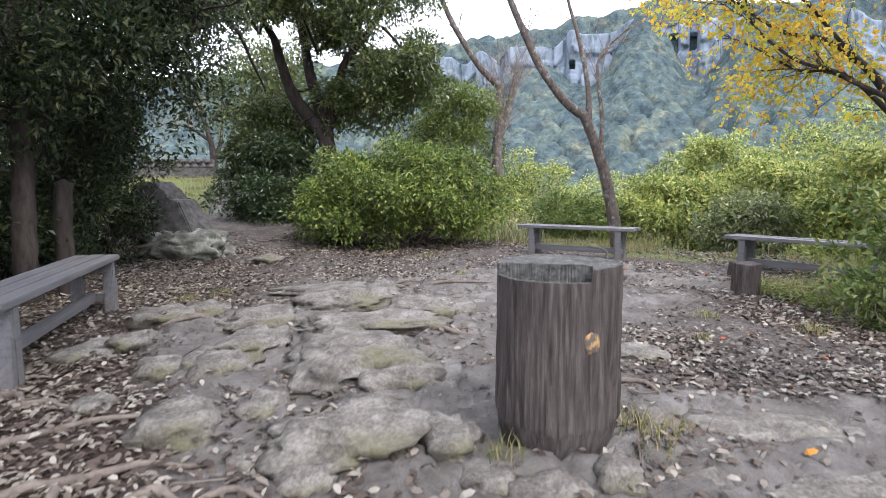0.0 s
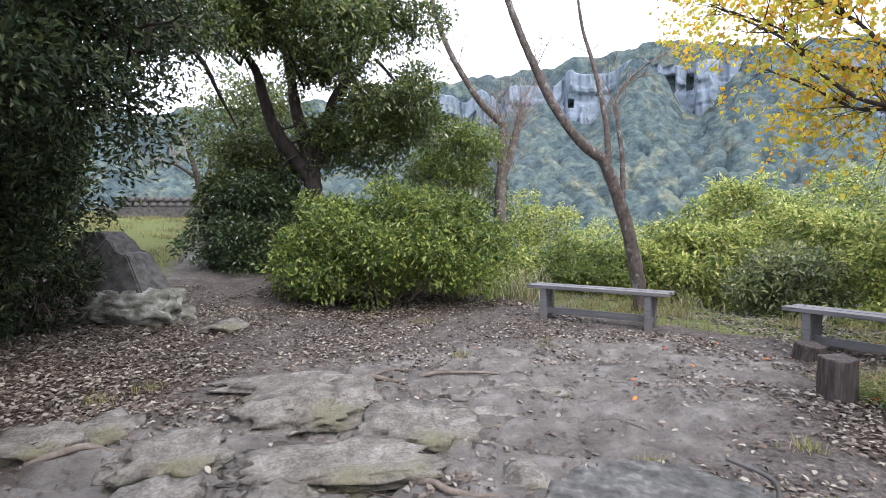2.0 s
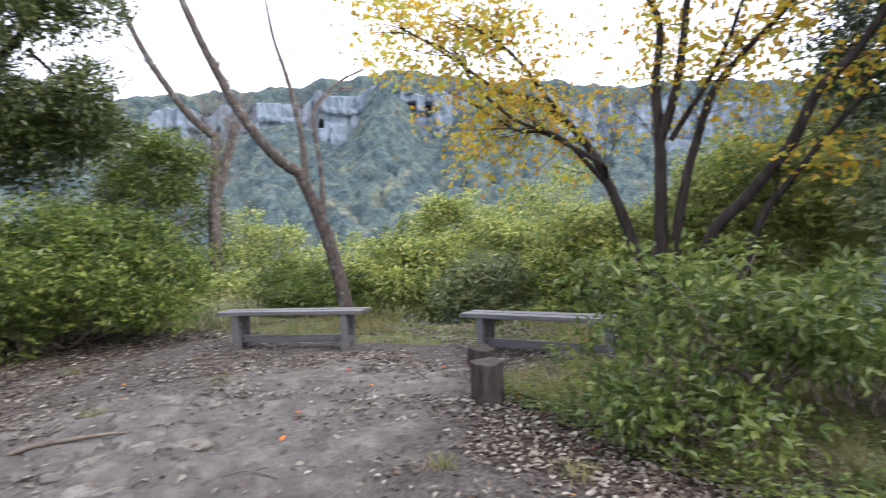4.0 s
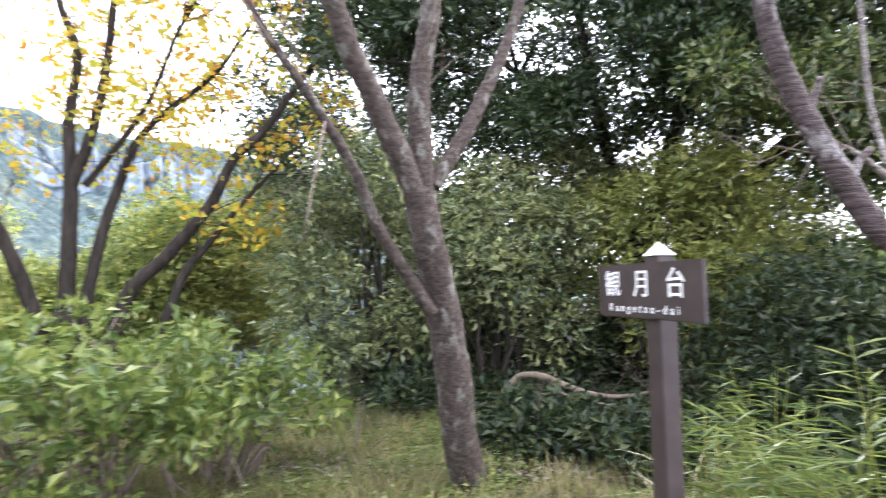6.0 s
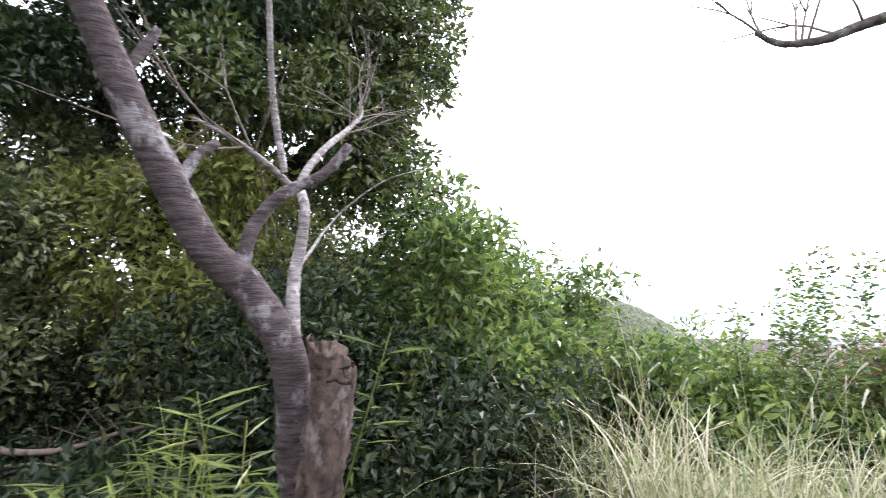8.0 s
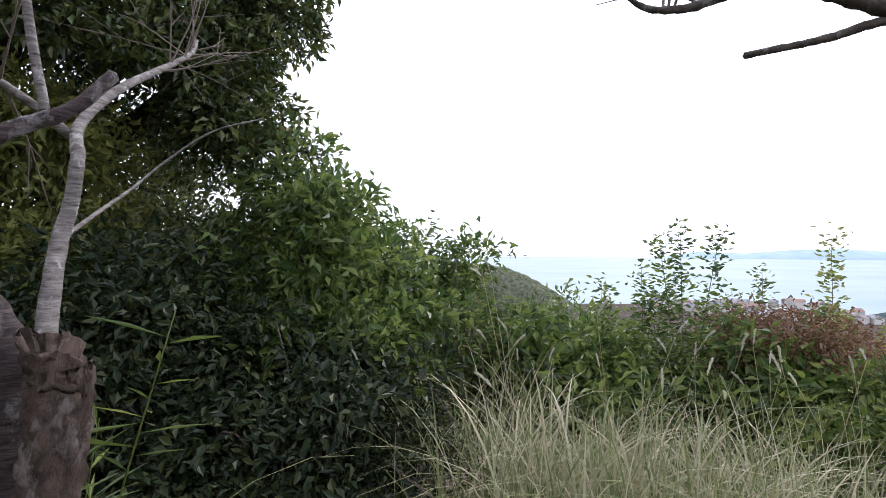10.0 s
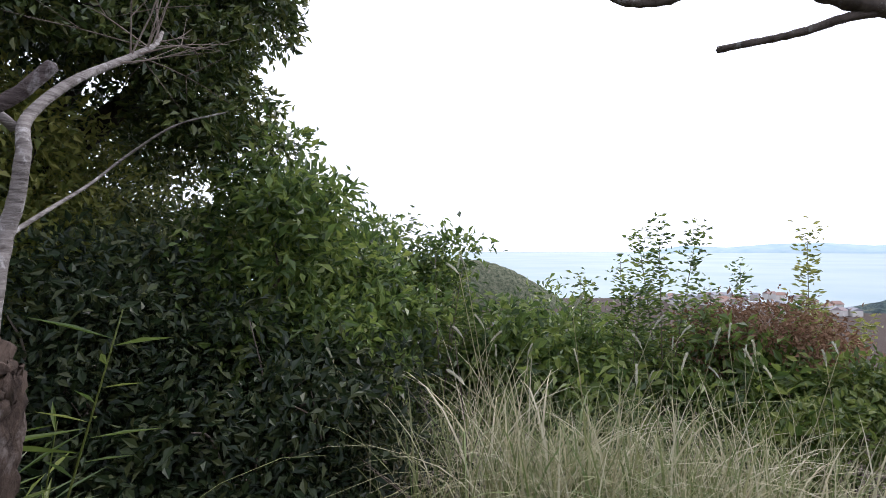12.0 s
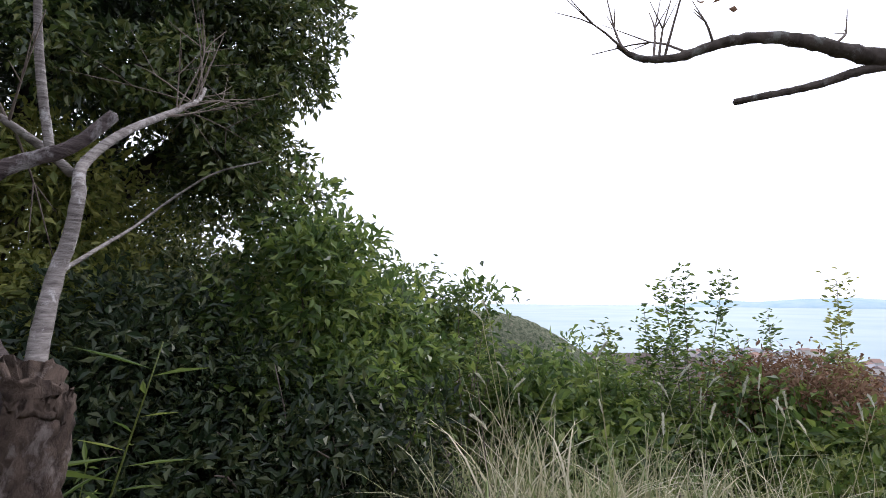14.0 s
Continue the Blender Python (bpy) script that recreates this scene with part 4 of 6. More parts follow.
# bare forked tree farther down the slope
t = thing("forked_tree", (3.26, 16.8, gz(3.26, 16.8)), 0, "bare forked tree with a broken limb", "tree")
off = np.array([3.26, 16.8, gz(3.26, 16.8)])
T = [(3.22, 16.8, off[2] - 0.2), (3.26, 16.80, 1.62), (3.27, 16.87, 2.26), (3.35, 16.95, 3.06), (3.38, 17.06, 4.03)]
A = [(3.38, 17.06, 3.95), (2.80, 17.03, 4.49), (2.32, 17.02, 5.17), (1.92, 17.00, 5.85), (1.61, 16.98, 6.59), (1.4, 17, 7.5)]
B = [(3.31, 16.90, 2.5), (3.61, 16.97, 3.38), (3.87, 17.05, 4.35)]
limb(t, loc(T), 0.16, 0.11, GREYBARK, "trunk", 10)
limb(t, loc(A), 0.1, 0.055, GREYBARK)
limb(t, loc(B), 0.12, 0.1, GREYBARK)
twigs("twig_spray", R(5), side_shoots(R(6), loc(T), 8) + side_shoots(R(7), loc(A), 4) + side_shoots(R(9), loc(B), 5), TWIG, t, 6, 1.7, 0.012)

# evergreen oak behind the azalea
t = thing("evergreen_oak", (-1.1, 14.1, gz(-1.1, 14.1)), 0, "large dark evergreen oak with several crooked stems", "tree")
off = np.array([-1.1, 14.1, gz(-1.1, 14.1)])
for pts, r0, r1 in (([(-1.05, 14.05, off[2] - 0.2), (-1.08, 14.07, 1.15), (-1.20, 14.18, 2.07), (-1.32, 14.28, 2.85), (-1.59, 14.40, 3.77), (-1.69, 14.48, 4.42), (-1.94, 14.61, 5.6)], 0.24, 0.07),
                    ([(-1.22, 14.23, 2.4), (-0.90, 14.19, 3.48), (-0.73, 14.10, 3.97), (-0.22, 14.00, 4.57), (0.29, 13.89, 5.3)], 0.14, 0.05),
                    ([(-1.2, 14.2, 2.2), (-1.92, 14.11, 3.21), (-2.15, 13.96, 3.92), (-2.30, 13.78, 4.48), (-2.85, 13.63, 5.2)], 0.17, 0.05),
                    ([(-1.25, 14.2, 2.6), (-0.6, 14.3, 3.0), (0.1, 14.2, 3.3), (0.8, 14.1, 3.9)], 0.1, 0.03)):
    limb(t, loc(pts), r0, r1, BARK)
cl = np.vstack([shell(R(10), (-1.0, 13.9, 5.1), (2.7, 2.0, 1.6), 60, 0.38, 0.4, -0.5), shell(R(11), (0.6, 13.8, 3.7), (1.0, 1.0, 0.9), 20, 0.38, 0.4, -0.8),
                shell(R(12), (-2.5, 14.6, 2.1), (1.0, 0.8, 0.9), 16, 0.45, 0.4, -0.9), shell(R(13), (-2.6, 12.6, 5.2), (1.0, 1.0, 0.8), 12, 0.5, 0.4, -0.5), shell(R(136), (-3.0, 12.0, 4.6), (1.1, 1.0, 0.6), 22, 0.32, 0.3, -0.7), shell(R(131), (-1.2, 12.5, 5.0), (1.4, 1.0, 0.8), 24, 0.36, 0.3, -0.7),
                shell(R(132), (-2.55, 14.76, 2.39), (0.9, 0.8, 0.8), 22, 0.36, 0.2, -0.9), shell(R(133), (-0.69, 14.43, 2.93), (1.0, 0.8, 0.7), 24, 0.34, 0.2, -0.9), shell(R(134), (0.52, 14.36, 3.66), (0.8, 0.8, 0.8), 20, 0.34, 0.2, -0.9), shell(R(135), (-1.17, 14.55, 4.68), (0.7, 0.7, 0.6), 18, 0.34, 0.2, -0.9)])
cl[:, :3] -= off
foliage("crown", R(14), cl, 92000, 0.1, 0.047, OAKLEAF, t, spiky=0.5)
stems("branch", R(15), (-0.2, 0.1, 2.6), cl, 40, 0.035, BARK, t, 0.2, 0.008, bases=spline(loc([(-1.3, 14.25, 2.8), (-1.6, 14.4, 3.8), (-1.9, 14.6, 5.4), (-0.8, 14.1, 3.9), (0.2, 13.9, 5.0), (-2.1, 14.0, 3.8), (-2.7, 13.7, 5.0)]), 3))

# thicket of dark evergreens on the left of the clearing
t = thing("camellia_tree", (-3.4, 6.7, gz(-3.4, 6.7)), 0, "dark glossy evergreen camellia tree hanging over a bench", "tree")
off = np.array([-3.4, 6.7, gz(-3.4, 6.7)])
limb(t, loc([(-3.24, 6.6, -0.15), (-3.26, 6.60, 0.47), (-3.32, 6.77, 1.33), (-3.41, 6.95, 2.18), (-3.49, 7.13, 3.06), (-3.55, 7.32, 4.3)]), 0.12, 0.07, BARK, "trunk")
limb(t, loc([(-3.35, 6.85, 1.6), (-3.0, 7.2, 2.2), (-2.4, 7.6, 2.7), (-1.9, 8.0, 3.1)]), 0.07, 0.02, BARK)
limb(t, loc([(-3.49, 7.13, 3.06), (-3.1, 8.0, 3.7), (-2.28, 9.07, 3.69), (-1.93, 9.53, 3.45), (-1.85, 10.1, 3.1), (-1.78, 10.69, 2.75)]), 0.07, 0.012, BARK)
limb(t, loc([(-3.18, 7.13, -0.2), (-3.18, 7.13, 0.80), (-3.17, 7.18, 1.19)]), 0.1, 0.09, BARK, "dead_stub")
cl = np.vstack([shell(R(16), (-3.1, 7.6, 2.6), (1.5, 1.7, 1.5), 60, 0.42, 0.35, -0.75), shell(R(17), (-4.0, 6.0, 1.6), (0.9, 1.3, 1.3), 36, 0.38, 0.3, -0.8),
                shell(R(18), (-2.9, 5.4, 3.3), (1.4, 1.4, 0.6), 30, 0.4, 0.2, -0.6), shell(R(19), (-3.6, 8.4, 1.3), (0.8, 0.8, 0.9), 16, 0.36, 0.3, -0.8),
                shell(R(193), (-3.53, 8.88, 1.84), (0.5, 0.7, 0.9), 22, 0.3, 0.2, -0.9), shell(R(191), (-2.35, 8.3, 3.6), (0.95, 1.1, 0.6), 34, 0.34, 0.2, -0.8), shell(R(192), (-2.0, 6.6, 3.7), (0.9, 1.2, 0.4), 22, 0.34, 0.2, -0.8)])
cl[:, :3] -= off
foliage("crown", R(20), cl, 78000, 0.075, 0.034, SHADELEAF, t, spiky=0.5)
stems("branch", R(21), (0.1, 0.1, 1.0), cl, 44, 0.02, BARK, t, 0.15, 0.005, bases=spline(loc([(-3.3, 6.7, 1.0), (-3.35, 6.85, 1.6), (-3.41, 6.95, 2.18), (-3.0, 7.2, 2.3), (-2.4, 7.6, 2.7), (-1.9, 8.0, 3.1), (-3.49, 7.13, 3.06)]), 4))
for sd, c, rad, nl in ((30, (-6.2, 9.5, 2.6), (2.2, 2.4, 2.6), 26000), (31, (-8.6, 14.5, 3.2), (2.4, 2.4, 2.4), 20000), (32, (-4.9, 3.2, 2.7), (1.9, 2.5, 2.5), 26000), (33, (-12.5, 19, 4.5), (3, 3, 3), 14000), (34, (-3.9, 19.8, 4.2), (1.6, 1.6, 1.6), 9000)):
    bush("evergreen_tree", R(sd), c, rad, 60, 0.6, nl, 0.14, 0.065, DARKLEAF if sd != 34 else OAKLEAF, "dark evergreen tree in the thicket beside the clearing", 16, 0.06, "tree", "thicket trees", bark=BARK, flat=-0.8)

for sd, c, rad, cn, nl in ((302, (-4.25, 9.4, 0.75), (0.85, 0.9, 0.95), 60, 15000), (303, (-4.3, 7.6, 0.5), (0.9, 1.2, 0.8), 60, 14000), (304, (-4.1, 5.4, 0.5), (1.0, 1.0, 0.8), 50, 12000)):
    bush("thicket_shrub", R(sd), c, rad, cn, 0.27, nl, 0.075, 0.034, SHADELEAF, "dark glossy evergreen shrub with bare twigs at its foot", 30, 0.014, group="thicket shrubs", spiky=0.8, bark=BARK, flat=-0.9)
# tree beside the wall on the rise
t = thing("bare_tree", (-7.0, 24.6, gz(-7.0, 24.6)), 0, "bare crooked tree beside a low stone wall", "tree")
limb(t, [(0, 0, -0.2), (-0.05, 0, 0.7), (-0.15, 0, 1.5), (-0.5, 0.1, 2.6)], 0.17, 0.08, BARK, "trunk")
limb(t, [(-0.05, 0, 0.6), (0.25, 0, 1.3), (0.35, 0.1, 2.4)], 0.12, 0.05, BARK)
limb(t, [(-0.15, 0, 1.4), (-0.9, 0, 1.9), (-1.8, 0.2, 2.1)], 0.07, 0.02, BARK)
twigs("twig_spray", R(305), [((-0.5, 0.1, 2.5), (-0.2, 0, 1)), ((0.35, 0.1, 2.3), (0.3, 0, 1)), ((-1.4, 0.1, 2.0), (-0.8, 0, 0.5)), ((-0.8, 0, 1.85), (-0.4, 0, 0.8))], TWIG, t, 8, 1.5, 0.014)

# branch over the clearing; its trunk and high crown are added unseen, for shade
t = thing("shade_evergreen", (-2.9, 0.4, gz(-2.9, 0.4)), 0, "evergreen branch over the clearing, with an added unseen crown that shades the ground", "tree")
off = np.array([-2.9, 0.4, gz(-2.9, 0.4)])
limb(t, loc([(-2.9, 0.4, -0.2), (-2.7, 0.4, 1.4), (-2.2, 0.4, 3.0), (-1.3, 0.3, 4.2), (-0.5, 0.2, 4.8)]), 0.15, 0.05, BARK, "trunk")
limb(t, loc([(-2.2, 0.4, 3.0), (-1.9, 1.6, 3.2), (-1.5, 2.7, 2.9), (-1.15, 3.5, 2.5)]), 0.05, 0.012, BARK)
cl = np.vstack([shell(R(306), (-0.5, 0.2, 4.9), (1.8, 1.6, 0.8), 60, 0.36, 0.2, -0.7), shell(R(307), (-1.15, 3.4, 2.5), (0.35, 0.45, 0.18), 12, 0.17, 0.2, -0.8)])
cl[:, :3] -= off
foliage("crown", R(308), cl, 22000, 0.085, 0.04, SHADELEAF, t, spiky=0.4)
stems("branch", R(309), (0.7, 0, 3.0), cl, 26, 0.02, BARK, t, 0.2, 0.005, bases=spline(loc([(-2.2, 0.4, 3.0), (-1.3, 0.3, 4.2), (-0.5, 0.2, 4.8), (-1.9, 1.6, 3.2), (-1.5, 2.7, 2.9), (-1.15, 3.5, 2.5)]), 3))

# dry twigs round the monument
ob = thing("bare_bush", (-4.0, 9.3, gz(-4.0, 9.3)), 0, "tangle of bare grey twigs beside a stone monument", "shrub")
twigs("twig_spray", R(22), [((0.1 * k - 0.2, 0.05 * k, 0.0), (0.2 * (k - 2), 0.1, 1.0)) for k in range(6)], TWIG, ob, 5, 1.3, 0.01)

# bushes beyond the benches
for sd, c, rad, cn, nl, mat in ((40, (6.6, 13.3, 0.35), (1.4, 1.1, 1.25), 60, 22000, BUSHLEAF), (41, (8.6, 14.4, 0.8), (1.6, 1.3, 1.7), 70, 22000, BUSHLEAF), (42, (9.0, 12.2, 0.5), (1.4, 1.2, 1.35), 60, 22000, BUSHLEAF),
                                (43, (8.6, 9.9, 0.45), (1.2, 1.2, 1.15), 60, 24000, BUSHLEAF), (44, (4.5, 13.6, 0.05), (1.2, 1.0, 0.75), 40, 15000, FRESHLEAF), (45, (4.6, 17.6, 0.6), (1.7, 1.5, 1.5), 50, 12000, BUSHLEAF),
                                (46, (1.6, 18, 1.6), (2.2, 1.6, 1.9), 60, 14000, OAKLEAF), (47, (11.5, 14.0, 0.9), (1.8, 1.8, 1.9), 60, 15000, BUSHLEAF), (48, (10.3, 9.6, 0.3), (1.3, 1.3, 1.5), 50, 16000, BUSHLEAF),
                                (52, (2.5, 14.4, 0.0), (1.3, 1.0, 0.9), 46, 14000, BUSHLEAF), (53, (0.9, 16.2, 0.9), (1.6, 1.2, 1.0), 46, 12000, OAKLEAF), (54, (6.0, 15.5, -0.3), (1.4, 1.2, 1.2), 46, 12000, BUSHLEAF), (49, (7.3, 11.2, 0.1), (0.9, 0.8, 0.85), 40, 9000, WOODLEAF), (57, (9.87, 8.00, 1.68), (1.0, 1.0, 1.0), 46, 12000, BUSHLEAF), (56, (1.93, 16.22, 2.84), (1.0, 0.9, 1.1), 46, 12000, FRESHLEAF), (55, (7.6, 12.6, -0.1), (1.1, 0.8, 0.75), 40, 9000, BUSHLEAF), (58, (9.6, 8.6, 0.9), (1.1, 1.0, 1.2), 50, 13000, BUSHLEAF), (59, (10.3, 7.2, 0.9), (1.2, 1.1, 1.3), 56, 14000, OLIVELEAF), (60, (11.2, 7.9, 1.7), (1.3, 1.3, 1.4), 56, 13000, BUSHLEAF), (61, (9.3, 10.0, 0.9), (1.0, 0.9, 1.0), 46, 11000, OLIVELEAF), (50, (12, 18.5, 0.5), (2.5, 2, 2.4), 60, 12000, BUSHLEAF), (51, (7, 19, -0.3), (2.4, 2, 1.9), 60, 11000, BUSHLEAF)):
    bush("green_bush", R(sd), c, rad, int(cn * 1.25), 0.27, int(nl * 0.95), 0.1, 0.044, mat, "bushy yellow-green shrub on the slope past the benches" if mat != WOODLEAF else "low dark green shrub past the benches", 24, 0.02, group="bushes on the slope", spiky=1.0, lo=0.4, flat=-0.6)

# autumn tree
t = thing("autumn_cherry", (7.6, 7.6, gz(7.6, 7.6)), 0, "many-stemmed cherry tree with sparse yellow and orange leaves", "tree")
off = np.array([7.6, 7.6, gz(7.6, 7.6)])
MAP = [([(7.78, 7.8, -0.4), (7.72, 7.93, 0.68), (7.61, 7.98, 1.15), (7.41, 8.17, 1.91), (7.21, 8.37, 2.52), (6.97, 8.63, 2.97), (6.70, 8.96, 3.30), (6.40, 9.35, 3.49), (5.94, 9.97, 4.11), (5.41, 10.70, 4.77)], 0.1, 0.012),
       ([(7.65, 7.6, -0.4), (7.59, 7.56, 0.70), (7.60, 7.51, 1.29), (7.59, 7.48, 2.03), (7.57, 7.47, 2.69), (7.54, 7.48, 3.21), (7.56, 7.41, 3.95), (7.46, 7.54, 4.47), (7.33, 7.71, 5.3)], 0.11, 0.03),
       ([(7.57, 7.45, 2.5), (7.6, 7.22, 3.11), (7.64, 7.09, 3.90), (7.65, 7.02, 4.78), (7.65, 6.98, 5.6)], 0.065, 0.03),
       ([(7.75, 7.5, -0.4), (7.78, 7.42, 1.14), (7.82, 7.30, 1.88), (7.89, 7.15, 2.48), (7.98, 6.96, 3.07), (8.17, 6.63, 3.51), (8.39, 6.23, 3.95), (8.6, 5.9, 4.6)], 0.08, 0.02),
       ([(7.75, 7.3, -0.4), (7.81, 6.98, 1.13), (7.96, 6.54, 1.70), (8.11, 6.11, 2.26), (8.16, 5.84, 2.80), (8.25, 5.52, 3.12), (8.33, 5.20, 3.58), (8.5, 4.8, 4.2)], 0.09, 0.03),
       ([(7.35, 8.2, 2.1), (6.97, 7.90, 2.23), (6.75, 8.26, 2.52), (6.54, 8.58, 2.75), (6.34, 8.91, 2.83), (6.00, 9.44, 3.27), (5.74, 9.85, 3.56)], 0.04, 0.01),
       ([(7.95, 6.8, 0.2), (8.11, 6.47, 1.41), (8.25, 6.21, 1.84), (8.43, 5.88, 2.34), (8.6, 5.5, 2.8)], 0.06, 0.02),
       ([(7.21, 8.37, 2.52), (6.66, 8.45, 3.09), (6.09, 8.58, 3.75), (5.64, 8.69, 4.04), (5.21, 8.81, 4.29)], 0.035, 0.008),
       ([(7.7, 7.4, 2.5), (7.89, 6.8, 3.4), (7.84, 6.34, 4.24), (7.82, 6.0, 4.7)], 0.04, 0.012),
       ([(7.41, 8.17, 1.91), (6.77, 8.39, 2.61), (6.21, 8.73, 2.92), (5.7, 8.91, 3.38), (5.4, 8.94, 3.76), (4.66, 9.14, 4.1)], 0.035, 0.008)]
shoots = []
for k, (pts, r0, r1) in enumerate(MAP):
    limb(t, loc(pts), r0, r1, BARK, seed=k)
    shoots += side_shoots(R(60 + k), loc(pts), 3 if k in (4, 6) else 9, 0.35)
twigs("twig_spray", R(70), shoots, BARK, t, 3, 0.9, 0.008)
rq = R(71)
cl = np.array([[*(p + d * 0.5 + rq.normal(size=3) * 0.4), 0.34] for p, d in shoots for _ in range(4)])
foliage("crown", R(72), cl, 12000, 0.085, 0.062, GOLDLEAF, t, up=0.3, hang=0.5)

# shrub in the foreground by the stools
t = bush("camphor_shrub", R(80), (5.05, 4.85, 0.6), (1.05, 1.1, 0.66), 86, 0.13, 5600, 0.075, 0.034, FRESHLEAF, "loose bright green shrub with thin brown stems", 46, 0.014, spiky=1.2, lo=0.2)

bush("camphor_shrub", R(85), (5.75, 4.3, 0.5), (0.75, 0.65, 0.42), 36, 0.12, 2400, 0.085, 0.036, FRESHLEAF, "loose bright green shrub reaching over the grass", 24, 0.012, spiky=1.4, lo=0.2)
bush("low_shrub", R(86), (4.35, 4.75, 0.22), (0.6, 0.7, 0.22), 34, 0.13, 1900, 0.07, 0.036, FRESHLEAF, "low leafy weeds at the foot of a shrub", 20, 0.008, spiky=1.2, lo=0.2)

# grey cherry by the sign
t = thing("grey_cherry", (5.85, 2.76, gz(5.85, 2.76)), 0, "grey-barked cherry tree forking into three bare limbs", "tree")
off = np.array([5.85, 2.76, gz(5.85, 2.76)])
T = [(6.14, 2.76, -0.35), (6.1, 2.77, -0.12), (5.93, 2.82, 0.33), (5.8, 2.83, 0.76), (5.65, 2.87, 1.24), (5.48, 2.90, 1.57), (5.39, 2.93, 1.84)]
A = [(5.39, 2.93, 1.78), (5.26, 3.03, 2.08), (5.14, 3.12, 2.34), (5.02, 3.20, 2.56), (4.92, 3.25, 2.80), (4.82, 3.30, 3.03), (4.7, 3.4, 3.5)]
B = [(5.42, 2.90, 1.78), (5.38, 2.91, 2.11), (5.35, 2.90, 2.42), (5.36, 2.85, 2.72), (5.35, 2.81, 3.07), (5.35, 2.8, 3.6)]
C = [(5.43, 2.86, 1.86), (5.56, 2.67, 2.21), (5.65, 2.55, 2.50), (5.73, 2.45, 2.76), (5.80, 2.36, 3.08), (5.9, 2.3, 3.5)]
D = [(5.55, 2.9, 1.15), (5.26, 3.11, 1.60), (5.12, 3.19, 1.89), (4.95, 3.31, 2.17), (4.76, 3.47, 2.47), (4.63, 3.54, 2.67), (4.5, 3.6, 3.0)]
limb(t, loc(T), 0.13, 0.085, OLDCHERRY, "trunk", 14, 0.06)
limb(t, loc(A), 0.07, 0.045, OLDCHERRY)
limb(t, loc(B), 0.068, 0.05, OLDCHERRY)
limb(t, loc(C), 0.05, 0.028, OLDCHERRY)
limb(t, loc(D), 0.04, 0.01, OLDCHERRY)
twigs("twig_spray", R(81), side_shoots(R(82), loc(D), 6) + side_shoots(R(83), loc(B), 3) + side_shoots(R(84), loc(C), 3), TWIG, t, 2, 0.8, 0.007)

# dark wood behind the sign
for sd, c, rad, cn, nl, L, mat in ((90, (9.2, 4.4, 1.3), (1.3, 1.3, 1.7), 60, 22000, 0.12, WOODLEAF), (91, (10.2, 2.5, 1.5), (1.5, 1.5, 1.7), 60, 22000, 0.12, WOODLEAF), (92, (9.3, 0.9, 1.55), (1.1, 1.3, 1.3), 50, 17000, 0.11, OLIVELEAF),
                                   (93, (10.8, 5.2, 3.7), (1.8, 2.0, 1.9), 60, 18000, 0.13, DARKLEAF), (94, (8.9, -0.9, 0.9), (1.1, 1.2, 1.1), 50, 17000, 0.1, WOODLEAF), (95, (10.5, -0.2, 1.6), (1.4, 1.4, 1.2), 40, 12000, 0.12, OAKLEAF), (96, (11.8, 3.4, 0.6), (1.6, 1.8, 1.6), 40, 12000, 0.14, WOODLEAF),
                                   (97, (8.9, 2.9, 1.6), (0.8, 0.9, 1.0), 34, 11000, 0.11, WOODLEAF), (98, (11.2, 0.8, 0.2), (1.4, 1.4, 1.5), 36, 10000, 0.14, WOODLEAF), (99, (12.8, 6.5, 2.6), (2.0, 2.2, 2.6), 50, 12000, 0.15, WOODLEAF)):
    bush("wood_tree", R(sd), c, rad, cn, 0.4, int(nl * 1.1), L * 0.78, L * 0.36, mat, "dense dark green tree at the edge of the wood" if mat != OLIVELEAF else "olive green leafy tree behind the sign", 16, 0.045, "tree", "trees of the wood", bark=BARK, flat=-0.85)
for sd, c, rad, nl in ((310, (8.9, 2.4, -0.2), (0.9, 0.9, 0.6), 9000), (311, (8.4, 1.0, -0.2), (0.8, 0.8, 0.6), 8000), (312, (8.5, 3.6, -0.15), (0.8, 0.8, 0.6), 8000), (313, (9.4, 1.6, 0.1), (1.0, 1.2, 0.9), 9000), (315, (6.85, 1.5, -0.15), (0.6, 0.6, 0.35), 5000), (316, (7.15, 2.35, -0.15), (0.6, 0.5, 0.35), 5000), (314, (7.3, 0.3, -0.3), (0.7, 0.7, 0.6), 8000)):
    bush("undershrub", R(sd), c, rad, 44, 0.22, nl, 0.09, 0.042, SHADELEAF, "low dark evergreen undershrub in the shade of the wood", 20, 0.012, group="undershrubs of the wood", spiky=0.8, bark=BARK, lo=0.2, flat=-0.8)
# tall canopy over it
t = thing("canopy_tree", (10.2, 0.8, gz(10.2, 0.8)), 0, "tall dark evergreen tree with bare lower stems and a dense crown", "tree")
off = np.array([10.2, 0.8, gz(10.2, 0.8)])
from_ = []
for k, pts in enumerate(([(10.2, 0.8, off[2] - 0.3), (10.1, 1.2, 1.5), (9.8, 1.6, 3.2), (9.6, 1.9, 5.0)], [(10.2, 0.8, off[2] - 0.2), (10.4, 0.4, 1.8), (10.2, -0.2, 3.4), (9.6, -0.9, 4.6)], [(10.3, 0.9, 1.0), (10.6, 1.8, 2.8), (10.4, 2.7, 4.3)], [(10.2, 0.2, 2.2), (9.4, -0.6, 3.0), (8.8, -1.2, 3.3)], [(10.1, 1.2, 1.6), (9.6, 0.8, 3.0), (9.2, 0.4, 4.4)])):
    limb(t, loc(pts), 0.15, 0.05, BARK, seed=k)
    from_.append(spline(loc(pts), 4)[5:])
